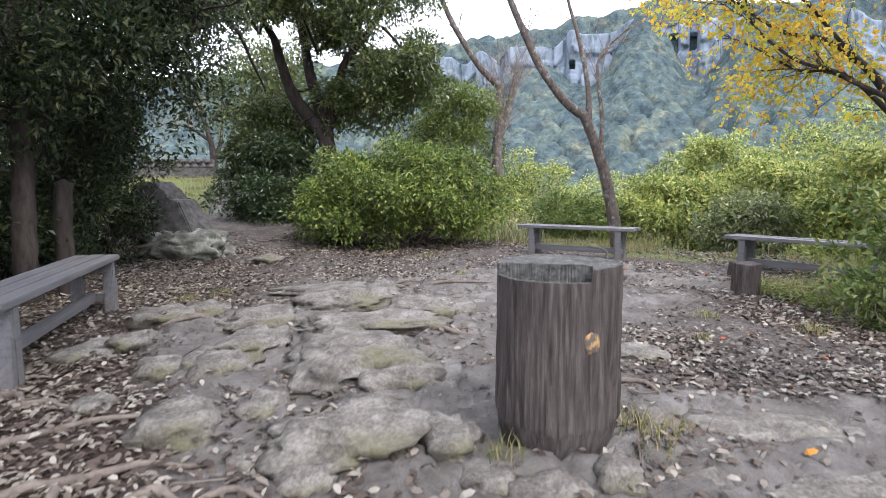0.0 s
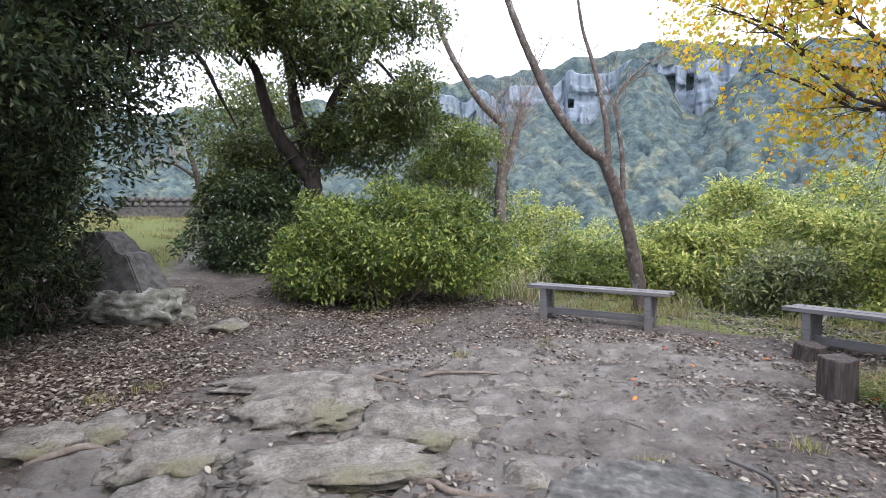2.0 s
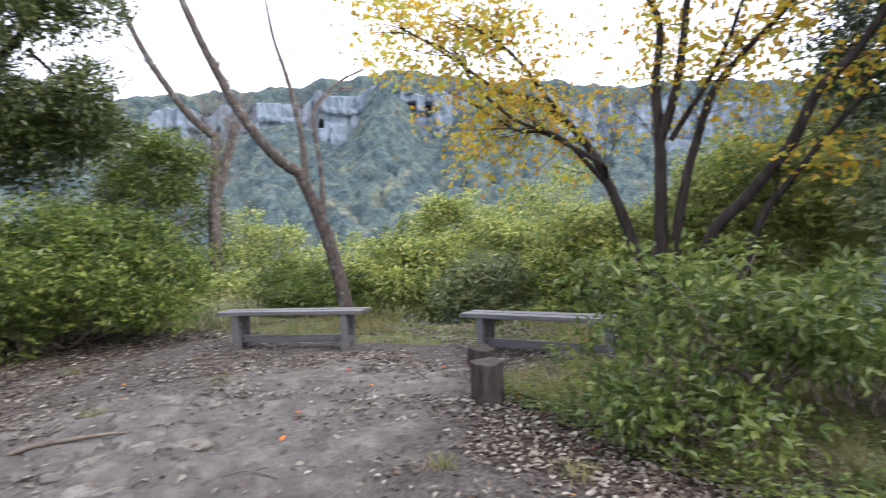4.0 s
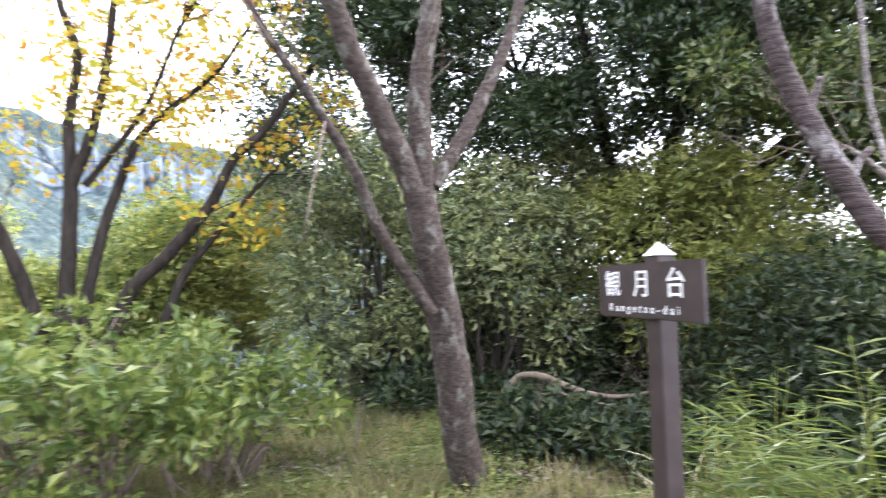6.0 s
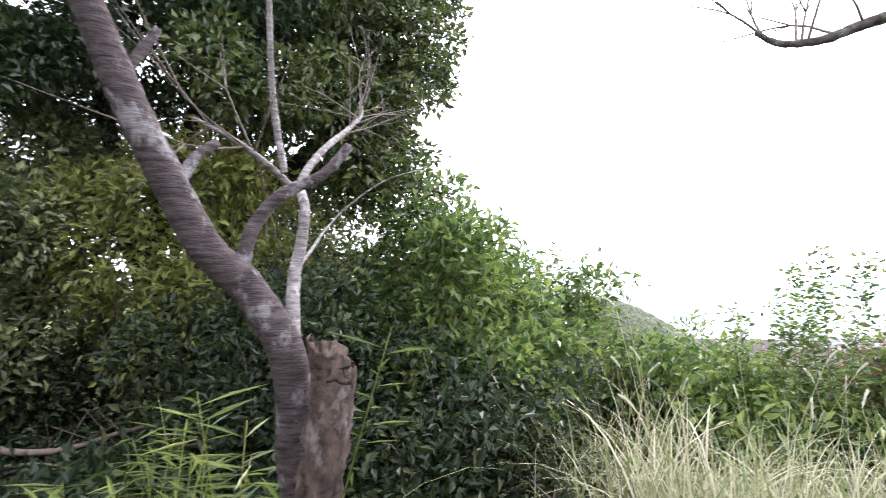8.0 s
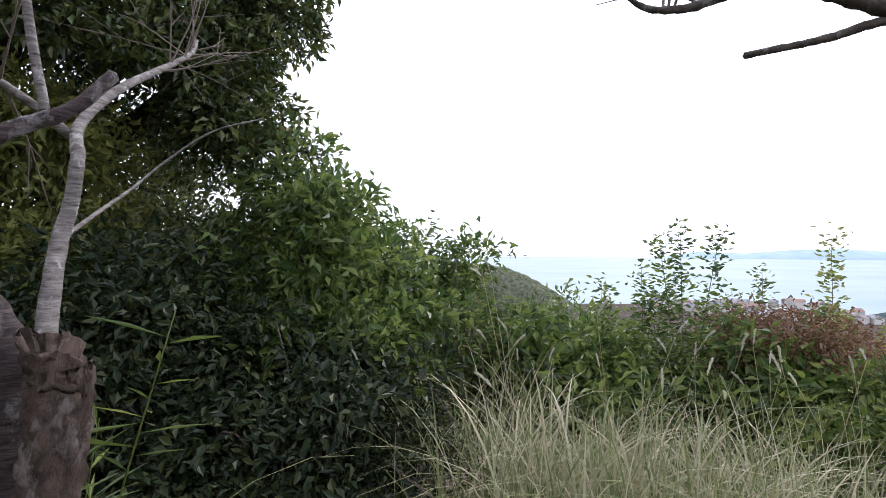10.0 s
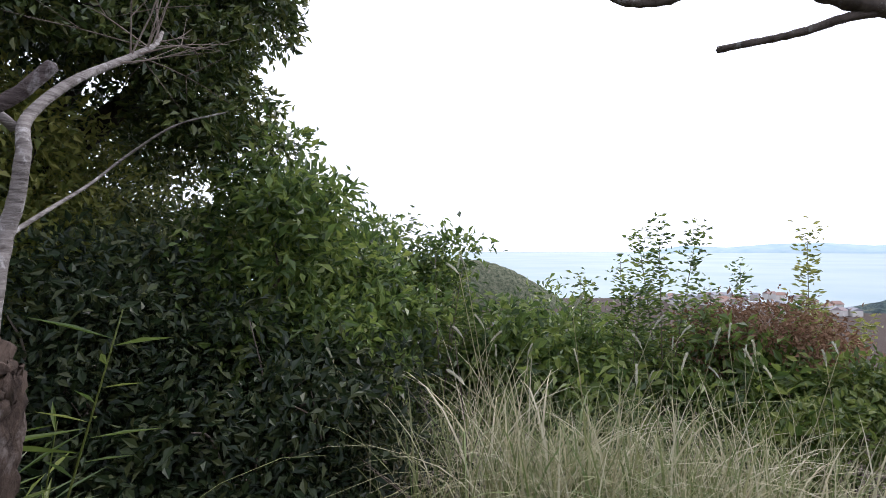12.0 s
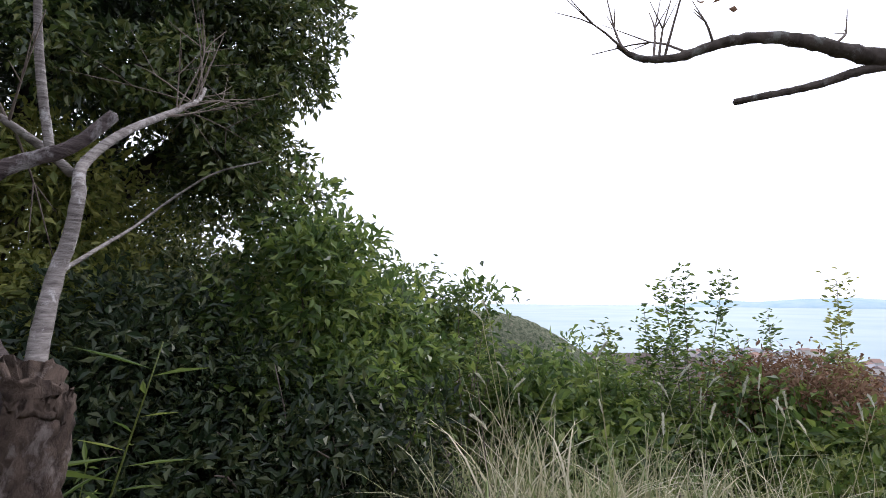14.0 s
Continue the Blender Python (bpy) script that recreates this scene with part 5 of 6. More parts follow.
cl = np.vstack([shell(R(100), (9.6, 1.9, 4.9), (2.3, 3.0, 1.3), 90, 0.44, 0.15, -0.7), shell(R(103), (8.6, 4.2, 4.6), (1.2, 1.2, 1.0), 26, 0.4, 0.3, -0.7), shell(R(106), (8.6, 0.9, 3.9), (1.0, 1.3, 1.0), 34, 0.34, 0.2, -0.8), shell(R(108), (10.0, 0.4, 3.2), (1.2, 1.2, 0.9), 26, 0.34, 0.2, -0.8), shell(R(113), (10.3, 2.4, 3.6), (1.2, 1.4, 0.9), 34, 0.34, 0.1, -0.9), shell(R(114), (9.3, 2.2, 3.4), (0.8, 1.3, 0.5), 20, 0.3, 0.1, -0.9)])
cl[:, :3] -= off
foliage("crown", R(104), cl, 84000, 0.092, 0.044, DARKLEAF, t, spiky=0.35)
# rim of the same crown in brighter oak leaves, its lit look put into colour
edge = np.vstack([shell(R(101), (8.7, -0.7, 4.1), (1.15, 0.95, 1.4), 90, 0.3, 0.25, -0.85), shell(R(102), (8.4, -0.85, 2.45), (0.75, 0.65, 0.5), 20, 0.28, 0.2, -0.85), shell(R(107), (7.9, 0.1, 3.0), (0.7, 0.9, 0.5), 24, 0.28, 0.2, -0.8), shell(R(109), (8.7, -0.95, 2.95), (0.7, 0.6, 0.5), 20, 0.28, 0.2, -0.85)])
edge[:, :3] -= off
foliage("crown", R(115), edge, 38000, 0.08, 0.04, OAKLEAF, t, spiky=0.1)
cl = np.vstack([cl, edge])
stems("branch", R(105), (-0.4, 0.2, 3.4), cl, 45, 0.03, BARK, t, 0.3, 0.006, bases=np.vstack(from_))

# fallen branch in the wood
g_ = Geo()
tube(g_, [(8.1, 2.8, 0.2), (8.05, 2.6, 0.4), (7.97, 2.36, 0.41), (7.89, 2.1, 0.32), (7.83, 1.85, 0.27), (7.78, 1.6, 0.28), (7.74, 1.3, 0.36), (7.7, 1.0, 0.4)], 0.038, 0.012, 9, 6, 0.14, R(110))
tube(g_, [(7.97, 2.36, 0.4), (7.86, 2.1, 0.22), (7.78, 1.8, 0.2), (7.72, 1.5, 0.14)], 0.016, 0.008, 7, 5, 0.1, R(111))
fb = tagged(add("fallen_branch", g_.mesh("fallen_branch"), DEADWOOD), "pale crooked fallen branch caught in the undergrowth", "branch")
ob = thing("undergrowth", (8.4, 1.5, gz(8.4, 1.5)), 0, "tangle of thin brown twigs under the trees", "twigs", kind="stuff")
rq = R(112)
twigs("twig_spray", rq, [((1.6 * rq.normal(), 1.8 * rq.normal(), -0.2), (rq.normal() * 0.6, rq.normal() * 0.6, 0.6)) for _ in range(60)], TWIG, ob, 3, 1.1, 0.008)

# broken cherry at the edge
t = thing("broken_cherry", (4.72, 0.79, gz(4.72, 0.79)), 0, "leaning cherry with silvery banded bark and a snapped second stem", "tree")
off = np.array([4.72, 0.79, gz(4.72, 0.79)])
T = [(4.75, 0.79, -0.25), (4.74, 0.79, 0.33), (4.72, 0.79, 0.57), (4.71, 0.80, 0.75), (4.71, 0.83, 0.93), (4.69, 0.84, 1.11), (4.68, 0.88, 1.25), (4.69, 0.97, 1.39), (4.69, 1.07, 1.49), (4.69, 1.16, 1.66), (4.68, 1.24, 1.82), (4.68, 1.31, 1.99), (4.66, 1.37, 2.15), (4.64, 1.42, 2.4), (4.6, 1.5, 2.9)]
S = [(4.68, 0.8, 0.5), (4.58, 0.82, 0.73), (4.56, 0.80, 0.90), (4.54, 0.78, 1.06), (4.53, 0.78, 1.19), (4.53, 0.79, 1.27)]
LB = [(4.70, 0.99, 1.36), (4.74, 0.97, 1.46), (4.77, 0.93, 1.57), (4.78, 0.85, 1.66), (4.78, 0.74, 1.72), (4.79, 0.65, 1.82)]
limb(t, loc(T), 0.06, 0.034, CHERRYBARK, "trunk", 18, 0.05)
g_ = Geo()
tube(g_, loc(S), 0.056, 0.052, 28, 9, 0.16, R(119))
v = g_.v[0]
top = v[:, 2] > loc(S)[-1][2] - 0.075
ang = np.arctan2(v[:, 1] - loc(S)[-1][1], v[:, 0] - loc(S)[-1][0])
v[top, 2] -= 0.06 * (0.5 - 0.5 * np.sin(ang[top] * 1.0 + 0.6)) + 0.009 * np.abs(np.sin(ang[top] * 5)) + 0.008 * np.sin(ang[top] * 3 + 1)
v[-1, 2] -= 0.15
add("snapped_stem", g_.mesh("snapped_stem"), SNAPPED, t, "snapped stem with torn pale wood")
limb(t, loc(LB), 0.024, 0.015, CHERRYBARK)
limb(t, loc([(4.69, 1.15, 1.62), (4.72, 1.1, 1.72), (4.75, 1.04, 1.78)]), 0.018, 0.013, CHERRYBARK, "cut_stub")
limb(t, loc([(4.69, 1.27, 1.9), (4.72, 1.22, 2.0), (4.74, 1.19, 2.06)]), 0.016, 0.012, CHERRYBARK, "cut_stub")
T = [(4.71, 0.82, 0.7), (4.82, 0.8, 0.98), (5.02, 0.765, 1.22), (5.16, 0.73, 1.42), (5.19, 0.7, 1.53), (5.21, 0.68, 1.67), (5.35, 0.66, 1.80), (5.55, 0.52, 1.98), (5.85, 0.3, 2.18), (6.15, 0.12, 2.36), (6.5, 0.0, 2.55)]
B = [(5.33, 0.69, 1.76), (5.3, 0.78, 1.83), (5.25, 0.87, 1.88), (5.29, 0.95, 1.94), (5.33, 1.06, 2.00)]
C = [(5.2, 0.76, 1.8), (5.22, 0.80, 2.09), (5.20, 0.82, 2.41), (5.19, 0.83, 2.69), (5.19, 0.85, 3.2)]
limb(t, loc(T), 0.03, 0.01, PALECHERRY, "pale_limb", 10, 0.05, label="thin pale bare limb")
limb(t, loc(B), 0.016, 0.007, PALECHERRY)
limb(t, loc(C), 0.014, 0.008, PALECHERRY)
twigs("twig_spray", R(120), [(p, d * 0.6 + np.array([0.1, -0.6, 0.3])) for p, d in side_shoots(R(121), loc(T), 8, 0.7)] + side_shoots(R(122), loc(B), 4), TWIG, t, 2, 0.55, 0.0045)

limb(t, loc([(5.17, 0.73, 1.43), (5.42, 0.6, 1.53), (5.76, 0.44, 1.65), (5.86, 0.3, 1.78), (5.75, 0.14, 1.91), (5.63, -0.03, 1.97)]), 0.008, 0.003, PALECHERRY, "twig", 6, 0.05)

# overhanging limb above the pampas
t = thing("overhanging_limb", (3.3, -3.4, gz(3.3, -3.4)), 0, "bare grey tree limb reaching over the view of the sea", "tree")
off = np.array([3.3, -3.4, gz(3.3, -3.4)])
U = [(3.2, -3.5, off[2] - 0.2), (3.15, -3.45, 0.9), (3.3, -3.3, 1.9), (3.60, -2.96, 2.45), (3.87, -2.69, 2.54), (4.06, -2.52, 2.61), (4.22, -2.39, 2.69), (4.38, -2.26, 2.74), (4.55, -2.12, 2.74), (4.73, -1.98, 2.68), (4.89, -1.85, 2.69), (4.99, -1.79, 2.78)]
W_ = [(3.78, -2.78, 2.52), (3.87, -2.70, 2.55), (4.06, -2.53, 2.53), (4.21, -2.42, 2.48), (4.37, -2.28, 2.44), (4.53, -2.15, 2.41)]
limb(t, loc(U[:5]), 0.09, 0.055, GREYBARK, "trunk")
limb(t, loc(U[4:]), 0.046, 0.013, GREYBARK, rough=0.22, sides=12)
limb(t, loc(W_), 0.026, 0.017, GREYBARK, rough=0.15)
twigs("twig_spray", R(123), [(p, d * 0.3 + np.array([0, 0, 1.0])) for p, d in side_shoots(R(124), loc(U[4:]), 8, 0.1)], TWIG, t, 1, 0.6, 0.008)
foliage("leaves", R(125), np.array([[*(np.array(p) - off), 0.12] for p in ((4.6, -2.05, 2.9), (4.5, -2.1, 3.0))]), 7, 0.06, 0.035, DEADLEAF, t, hang=0.6)

# viewpoint board: a white plate let into a rough stone block
VX, VY = 3.75, 0.85
vb = thing("viewpoint_board", (VX, VY, gz(VX, VY)), 4, "round white plate let into a rough grey stone pedestal", "board")
vz = 0.8 - gz(VX, VY)
part("pedestal", boulder(R(126), 0.36, 0.36, vz / 2 + 0.03, 4, 0.14, 4), LICHENSTONE, vb, "rough grey stone block", pose(0, 0, vz / 2 - 0.1), True)
bm = bmesh.new()
bmesh.ops.create_cone(bm, cap_ends=True, segments=48, radius1=0.29, radius2=0.285, depth=0.03)
part("plate", bm, WHITEPAINT, vb, "blank round white plate", pose(0, 0, vz - 0.015))

# mound of shrubs toward the sea
for nm, sd, c, rad, cn, cr, nl, L, mat, lab in (("spindle_shrub", 130, (7.75, -1.3, 0.7), (1.15, 1.05, 1.35), 150, 0.22, 26000, 0.095, HILLLEAF, "dense mid-green shrub with upright leafy shoots"),
                                                ("spindle_shrub", 131, (8.6, -2.9, 0.4), (1.1, 1.1, 1.2), 90, 0.24, 17000, 0.1, HILLLEAF, "dense mid-green shrub sloping down to the sea"),
                                                ("dark_shrub", 132, (6.75, -0.75, 0.0), (0.9, 1.0, 0.9), 80, 0.22, 15000, 0.075, SHADELEAF, "low dark glossy evergreen shrub"),
                                                ("dark_shrub", 133, (7.6, 0.2, 0.35), (1.0, 1.0, 1.1), 80, 0.24, 16000, 0.075, SHADELEAF, "low dark glossy evergreen shrub under the trees"),
                                                ("green_shrub", 134, (6.9, -3.6, -0.05), (1.0, 1.0, 0.7), 70, 0.22, 9500, 0.12, HILLLEAF, "leafy green shrub behind the pampas grass"),
                                                ("green_shrub", 135, (5.6, -4.9, -0.1), (0.9, 0.9, 0.65), 60, 0.22, 7000, 0.12, HILLLEAF, "leafy green shrub behind the pampas grass"),
                                                ("dead_shrub", 136, (5.4, -5.1, 0.42), (0.8, 0.5, 0.4), 50, 0.2, 6500, 0.055, DEADLEAF, "withered shrub with reddish brown leaves"),
                                                ("green_shrub", 137, (4.4, -4.4, -0.1), (0.9, 0.8, 0.45), 40, 0.22, 9000, 0.08, FRESHLEAF, "low fresh green shrub beside the pampas grass"),
                                                ("green_shrub", 138, (8.3, -5.4, -0.4), (1.3, 1.3, 1.0), 50, 0.3, 12000, 0.09, HILLLEAF, "green shrub on the slope above the sea")):
    bush(nm, R(sd), c, rad, cn, cr, nl, L, L * 0.46, mat, lab, 26, 0.016, group="shrubs above the sea", spiky=1.3, lo=0.4, flat=-0.7)


def sapling(rng, x, y, top, label, spread=0.35, nl=640, mat=HILLLEAF):
    z = gz(x, y)
    ob = thing("sapling", (x, y, z), 0, label, "sapling", "saplings against the sea")
    g_, P_, D_ = Geo(), [], []
    h = top - z
    for q_ in range(7):
        e = np.array([1.3 * spread * rng.normal(), 1.3 * spread * rng.normal(), h * (0.5 + 0.5 * rng.random())])
        e = np.array([0.04, 0.02, h]) if q_ == 0 else e
        pts = [np.array([0, 0, -0.1]), np.array([0, 0, 0.35 * e[2]]), e * np.array([0.45, 0.45, 0.68]), e]
        tube(g_, pts, 0.012, 0.002, 5, 4)
        c = spline(pts, 30)
        k = rng.integers(int(len(c) * 0.35), len(c), nl // 4)
        P_.append(c[k] + rng.normal(size=(len(k), 3)) * 0.06)
        a = rng.random(len(k)) * 2 * np.pi
        D_.append(unit(np.stack([np.cos(a), np.sin(a), 0.35 + 0 * a], -1)))
    tagged(add("stem", g_.mesh("stem"), TWIG, ob), kind="stuff")
    P_, D_ = np.concatenate(P_), np.concatenate(D_)
    add("leaves", leaf_mesh("leaves", P_, D_, unit(np.array([0, 0, 0.5]) + rng.normal(size=P_.shape) * 0.9), 0.075, 0.032), mat, ob)


sapling(R(140), 5.97, -4.3, 1.6, "slender sapling with glossy leaves rising against the sea", 0.28, 1500)
sapling(R(141), 5.15, -5.75, 1.55, "slender olive green sapling against the sea", 0.28, 1800, OLIVELEAF)
sapling(R(142), 5.8, -5.75, 1.2, "feathery green sapling against the sea", 0.3, 1400)
sapling(R(143), 6.4, -4.2, 0.95, "young leafy sapling behind the pampas grass", 0.3, 400)
sapling(R(144), 7.3, -2.6, 1.35, "young leafy shoot above the shrub", 0.3, 400, FRESHLEAF)


sapling(R(145), 6.55, -3.85, 1.1, "leafy sapling with broad shoots against the sea", 0.3, 1000, FRESHLEAF)
sapling(R(146), 6.2, -4.0, 1.25, "leafy sapling with broad shoots against the sea", 0.25, 1000)
sapling(R(147), 5.75, -4.9, 1.0, "leafy sapling with broad shoots against the sea", 0.3, 1000)
sapling(R(148), 8.2, -3.0, 1.75, "young leafy shoots above the shrub", 0.4, 900)
sapling(R(149), 7.6, -1.4, 1.95, "young leafy shoots above the shrub", 0.4, 900)


# ---- grasses ----
def scatter(rng, n_, x0, x1, y0, y1, keep):
    x, y = x0 + (x1 - x0) * rng.random(n_), y0 + (y1 - y0) * rng.random(n_)
    k = rng.random(n_) < keep(x, y)
    x, y = x[k], y[k]
    return np.stack([x, y, ground_z(x, y) - 0.01], -1)


rq = R(150)
p = scatter(rq, 130000, 1.5, 11, 0, 14, lambda x, y: turf_mask(x, y) * smooth(3.5, 0.5, edge_distance(x, y)) * smooth(0.45, 0.6, fbm(x * 2, y * 2, 41)) * (1 - 0.92 * smooth(5.9, 6.8, x) * smooth(3.8, 2.5, y)))
n_ = len(p)
turf = thing("grass", (0, 0, 0), 0, "thin uneven grass at the edge of the clearing", "grass", kind="stuff")
ribbons("blades", p, rq.random(n_) * 6.283, 0.07 + 0.18 * rq.random(n_) ** 2, 0.03 + 0.14 * rq.random(n_), 0.008, GRASS, turf, 2)
p = scatter(rq, 60000, -12, 3, 11.5, 26, lambda x, y: turf_mask(x, y) * smooth(0.45, 0.6, fbm(x * 2, y * 2, 43)))
n_ = len(p)
turf = thing("grass", (0, 0, 0), 0, "short grass along the path up the rise", "grass", kind="stuff")
ribbons("blades", p, rq.random(n_) * 6.283, 0.08 + 0.1 * rq.random(n_), 0.04 + 0.08 * rq.random(n_), 0.014, GRASS, turf, 2)
p = scatter(rq, 70000, 4.2, 8.5, 1.6, 6.8, lambda x, y: smooth(0.42, 0.62, fbm(x * 2.3, y * 2.3, 45)) * smooth(2.5, 0.3, edge_distance(x, y)) * (1 - 0.92 * smooth(5.9, 6.8, x) * smooth(3.8, 2.5, y)))
n_ = len(p)
weeds = thing("weeds", (0, 0, 0), 0, "tangle of yellowish grass and small weeds under the cherry", "weeds", kind="stuff")
ribbons("blades", p, rq.random(n_) * 6.283, 0.06 + 0.2 * rq.random(n_) ** 2, 0.05 + 0.15 * rq.random(n_), 0.007, GRASS, weeds, 3)
p = scatter(rq, 42000, 4.0, 8.5, 1.6, 7.0, lambda x, y: smooth(0.4, 0.6, fbm(x * 1.9, y * 1.9, 47)) * smooth(2.5, 0.3, edge_distance(x, y)) * (1 - 0.92 * smooth(5.9, 6.8, x) * smooth(3.8, 2.5, y)))
n_ = len(p)
p[:, 2] += 0.03 + 0.14 * rq.random(n_) ** 2
a = rq.random(n_) * 6.283
tagged(add("leaves", leaf_mesh("leaves", p, unit(np.stack([np.cos(a), np.sin(a), 0.3 + 0 * a], -1)), unit(np.array([0, 0, 1.0]) + 0.3 * rq.normal(size=(n_, 3))), 0.045, 0.022), FRESHLEAF, weeds), kind="stuff")
# small tufts on the bare ground
for k, (x, y, s) in enumerate([(1.42, 3.25, 1.0), (1.5, 3.05, 0.8), (1.65, 3.2, 0.7), (0.82, 2.98, 0.5), (-1.75, 6.6, 0.9), (-1.5, 6.9, 0.7), (2.6, 4.6, 0.5), (2.0, 5.2, 0.5), (3.0, 5.3, 0.6), (1.2, 7.6, 0.6), (0.9, 9.7, 1.0), (2.2, 8.3, 0.7), (3.6, 4.8, 0.8)]):
    n_ = 70
    p = np.stack([x + 0.09 * s * rq.normal(size=n_), y + 0.09 * s * rq.normal(size=n_), 0 * rq.random(n_)], -1)
    p[:, 2] = ground_z(p[:, 0], p[:, 1]) - 0.01
    tf = thing("grass_tuft", (0, 0, 0), 0, "small tuft of green grass on bare earth", "grass", "grass tufts")
    ribbons("tuft", p, rq.random(n_) * 6.283, (0.05 + 0.1 * rq.random(n_)) * s + 0.02, 0.03 + 0.08 * rq.random(n_) * s, 0.006, GRASS, tf, 2)


def pampas(rng, x, y, n_, h, spread, label, plumes=3, mat=PAMPAS):
    z = gz(x, y)
    ob = thing("pampas_grass", (x, y, z), 0, label, "grass", "pampas clumps")
    p = np.stack([spread * rng.normal(size=n_), spread * rng.normal(size=n_), np.full(n_, -0.05)], -1)
    hh = h * (0.5 + 0.6 * rng.random(n_))
    ribbons("blades", p, rng.random(n_) * 6.283, hh, hh * (0.15 + 0.85 * rng.random(n_)), 0.006 + 0.013 * rng.random(n_) ** 2, mat, ob, 7, 0.9)
    for _ in range(plumes):
        e = np.array([0.25 * rng.normal(), 0.25 * rng.normal(), h * (0.85 + 0.25 * rng.random())])
        g_ = Geo()
        tube(g_, [(0, 0, 0), e * np.array([0.3, 0.3, 0.5]), e], 0.004, 0.002, 5, 4)
        add("stalk", g_.mesh("stalk"), mat, ob)
        d = unit((e * np.array([1, 1, 0.8]) + rng.normal(size=3) * 0.35)[None])[0]
        m_ = 150
        s = rng.random(m_)
        q = e + d * (s * 0.12)[:, None] + np.array([0.0, 0.0, -0.03]) * (s ** 2)[:, None]
        add("plume", leaf_mesh("plume", q, unit(d + rng.normal(size=(m_, 3)) * 0.09), unit(rng.normal(size=(m_, 3))), 0.038, 0.003), PLUME, ob, "pale feathery seed head")
    return ob


lab = "clump of dry arching pampas grass with pale plumes"
for k, (x, y, h) in enumerate([(5.5, -1.5, 0.95), (5.9, -1.9, 0.9), (5.2, -2.0, 0.9), (5.6, -2.6, 0.95), (5.0, -2.6, 0.95), (4.7, -3.0, 0.9), (5.3, -3.2, 0.95), (6.2, -2.6, 0.9), (4.6, -2.3, 0.75), (5.9, -3.3, 0.9), (4.3, -3.5, 0.9), (6.3, -1.5, 0.8), (4.9, -1.7, 0.65), (4.4, -2.8, 0.8)]):
    pampas(R(160 + k), x, y, 190, h * 1.5, 0.26, lab, 2)
pampas(R(180), 2.75, 12.3, 260, 0.9, 0.3, "pale arching grass clump beside the azalea", 0)
pampas(R(181), 5.0, 10.9, 150, 0.5, 0.35, "low arching grass behind the bench", 0, GRASS)
pampas(R(182), 5.55, 1.5, 70, 0.7, 0.12, "arching grass clump beside the sign", 0)


def sasa(rng, x, y, h, stems_n, label, spread=0.3):
    """Broad-leaved bamboo grass."""
    z = gz(x, y)
    ob = thing("bamboo_grass", (x, y, z), 0, label, "bamboo", "bamboo grass clumps")
    g_, P_, D_ = Geo(), [], []
    for _ in range(stems_n):
        a = np.array([spread * rng.normal(), spread * rng.normal(), -0.05])
        e = a + np.array([0.15 * rng.normal(), 0.15 * rng.normal(), h * (0.5 + 0.6 * rng.random())])
        pts = [a, a + (e - a) * 0.5 + rng.normal(size=3) * 0.02, e]
        tube(g_, pts, 0.005, 0.002, 5, 4)
        for _ in range(14):
            q = a + (e - a) * (0.45 + 0.55 * rng.random())
            t_ = rng.random() * 6.283
            P_.append(q), D_.append((math.cos(t_), math.sin(t_), 0.2 + 0.5 * rng.random()))
    add("stalks", g_.mesh("stalks"), OLIVELEAF, ob)
    P_, D_ = np.array(P_), unit(np.array(D_))
    sz = 0.6 + 0.6 * rng.random(len(P_))
    add("leaves", leaf_mesh("leaves", P_, D_, unit(np.array([0, 0, 1.0]) + rng.normal(size=P_.shape) * 0.25), 0.2 * sz, 0.017 * sz, 0.15, 0.3), FRESHLEAF, ob)


for k, (x, y, h, m_) in enumerate([(5.3, 1.35, 0.75, 16), (5.55, 1.1, 0.8, 16), (5.1, 1.1, 0.6, 12), (5.6, 0.85, 0.8, 8), (5.1, 0.8, 1.45, 2), (4.75, 0.6, 0.55, 3), (6.1, 1.2, 0.8, 14), (5.05, 1.0, 1.4, 2)]):
    sasa(R(190 + k), x, y, h, m_, "bright green bamboo grass with long pointed leaves", 0.16)

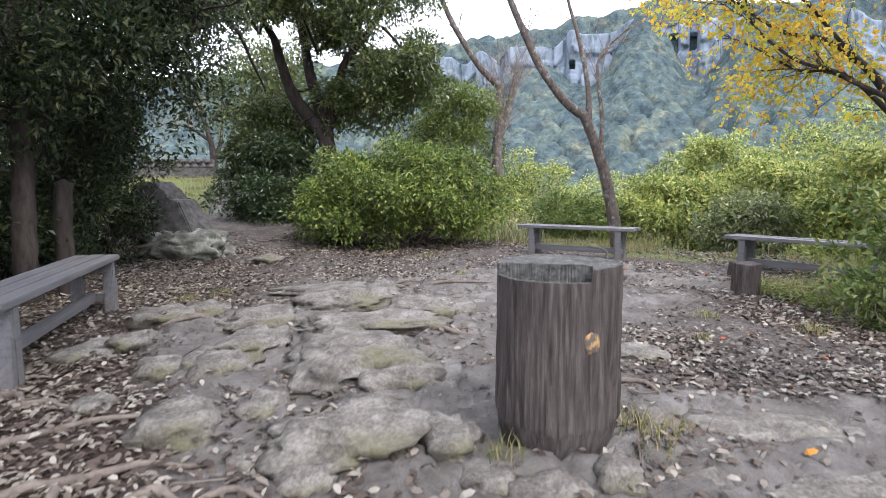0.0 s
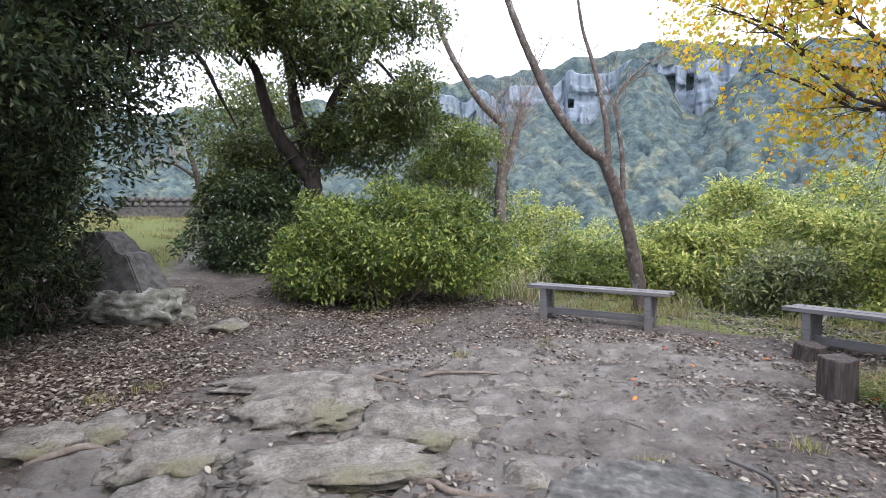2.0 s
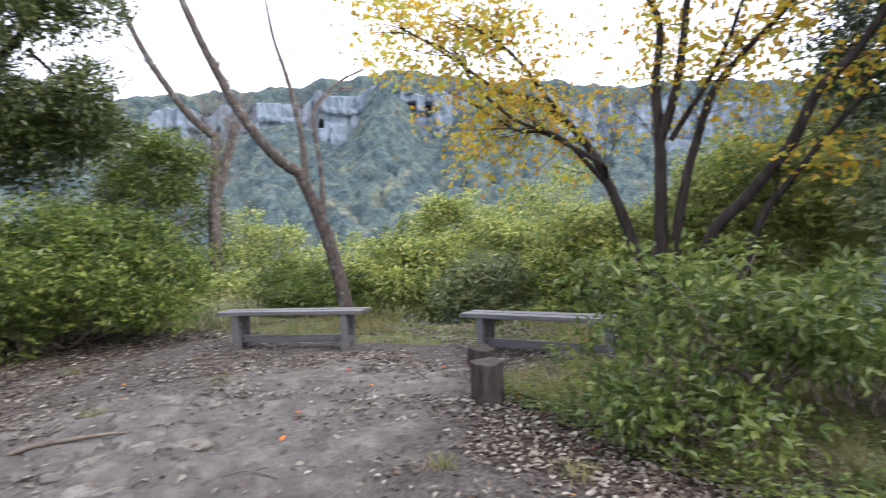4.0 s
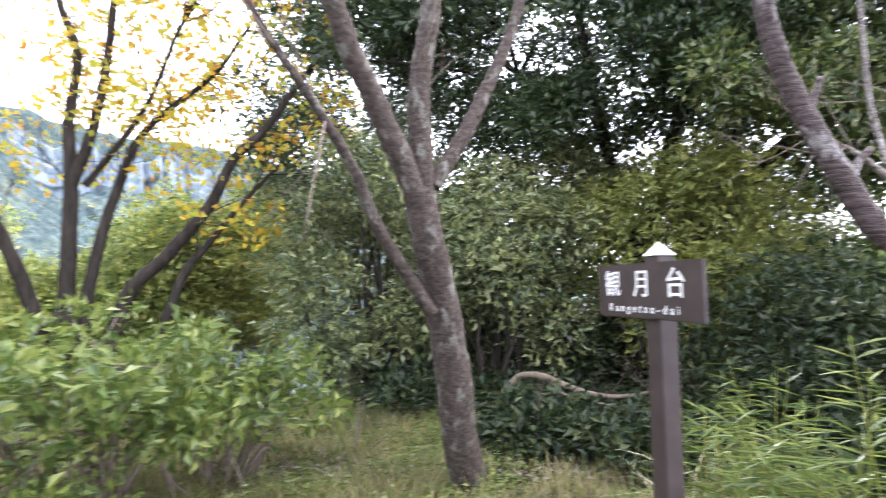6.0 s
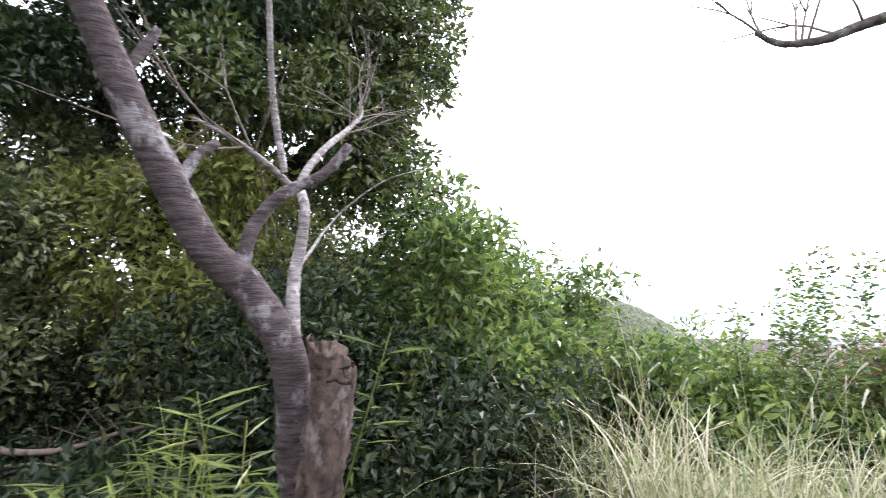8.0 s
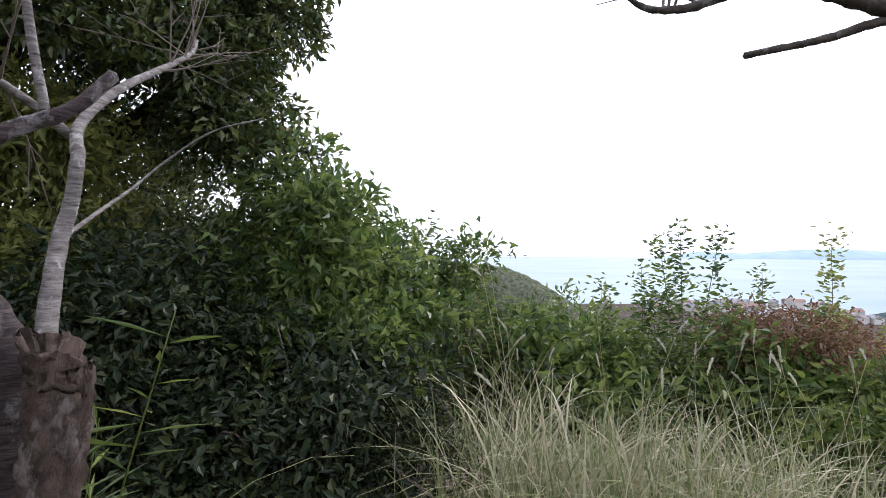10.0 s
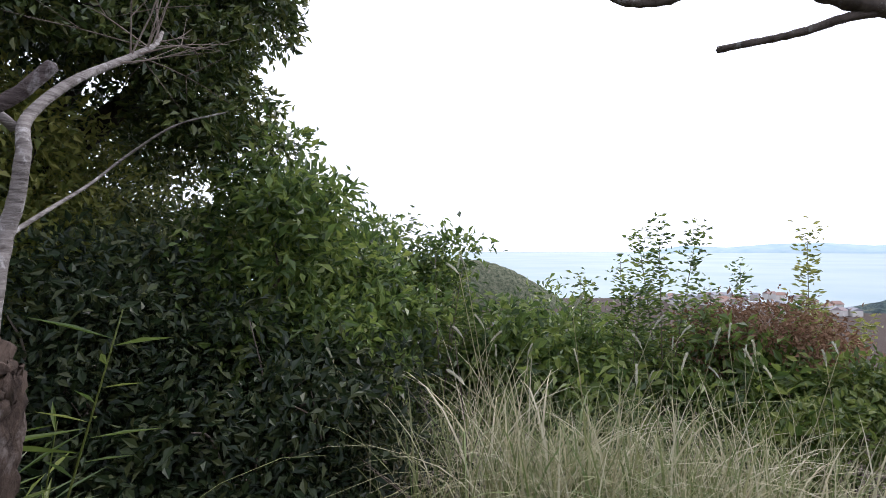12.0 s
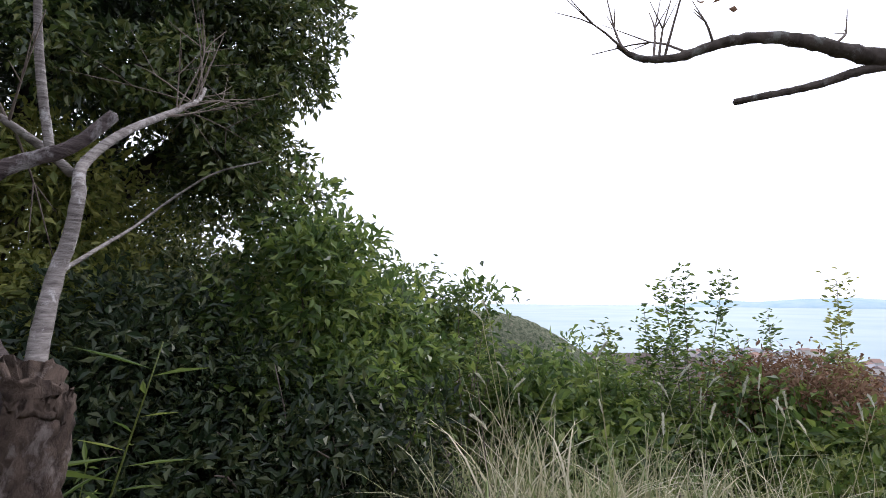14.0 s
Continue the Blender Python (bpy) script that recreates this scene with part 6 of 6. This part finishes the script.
# ---- fallen leaves ----
rq = R(200)
dens = lambda x, y: np.clip(0.35 + 0.9 * (fbm(x * 1.3, y * 1.3, 51) - 0.5) * 2 + 0.5 * soil_shade_mask(x, y) - 0.25 * rock_mask(x, y), 0.06, 1) * smooth(1.0, -1.0, edge_distance(x, y))
for mat, cnt, nm, lab in ((LITTER, 170000, "leaf_litter", "scattered dry brown and grey fallen leaves"), (REDLITTER, 420, "red_leaves", "few fresh red and orange fallen leaves")):
    p = scatter(rq, cnt, -4.6, 6.6, 1.2, 12.6, dens if mat == LITTER else (lambda x, y: smooth(0.5, 3.5, x)))
    n_ = len(p)
    p[:, 2] += 0.014 + 0.012 * rq.random(n_)
    a = rq.random(n_) * 6.283
    D_ = unit(np.stack([np.cos(a), np.sin(a), 0.25 * rq.normal(size=n_)], -1))
    lit = thing(nm, (0, 0, 0), 0, lab, "fallen leaves", kind="stuff")
    sz = 0.55 + 0.75 * rq.random(n_)
    tagged(add("leaves", oval_mesh("leaves", p, D_, unit(np.array([0, 0, 1.0]) + 0.35 * rq.normal(size=(n_, 3))), 0.052 * sz, 0.025 * sz, 0.3), mat, lit), kind="stuff")

# pebbles and dry sticks
p = scatter(rq, 5200, -3.2, 6.0, 1.8, 10.5, lambda x, y: smooth(0.3, 0.7, fbm(x * 1.5, y * 1.5, 71)))
n_ = len(p)
octa = np.array([(1, 0, 0), (0, 1, 0), (-1, 0, 0), (0, -1, 0), (0, 0, 0.8), (0, 0, -0.8)])
fo = np.array([(0, 1, 4), (1, 2, 4), (2, 3, 4), (3, 0, 4), (1, 0, 5), (2, 1, 5), (3, 2, 5), (0, 3, 5)])
v = p[:, None] + octa[None] * (0.008 + 0.022 * rq.random((n_, 1, 1)) ** 3) * (0.6 + 0.8 * rq.random((n_, 6, 1)))
f_ = (np.arange(n_)[:, None, None] * 6 + fo[None]).reshape(-1, 3)
tagged(add("pebbles", mesh_of("pebbles", v.reshape(-1, 3), f_, False), ROCK), "small loose stones on the trodden earth", "pebbles", kind="stuff")
g_ = Geo()
for x, y, _ in scatter(rq, 130, -3, 5.5, 1.8, 10, lambda x, y: 1 + 0 * x):
    a, ln = rq.random() * 6.283, 0.08 + 0.3 * rq.random() ** 2
    xs, ys = x + ln * np.array([0, 0.5, 1]) * math.cos(a), y + ln * np.array([0, 0.5, 1]) * math.sin(a) + 0.02 * rq.normal(size=3)
    tube(g_, np.stack([xs, ys, ground_z(xs, ys) + 0.012 + 0.01 * rq.random(3)], -1), 0.005, 0.003, 5, 3)
tagged(add("dry_sticks", g_.mesh("dry_sticks"), ROOT), "thin dry sticks scattered on the ground", "sticks", kind="stuff")
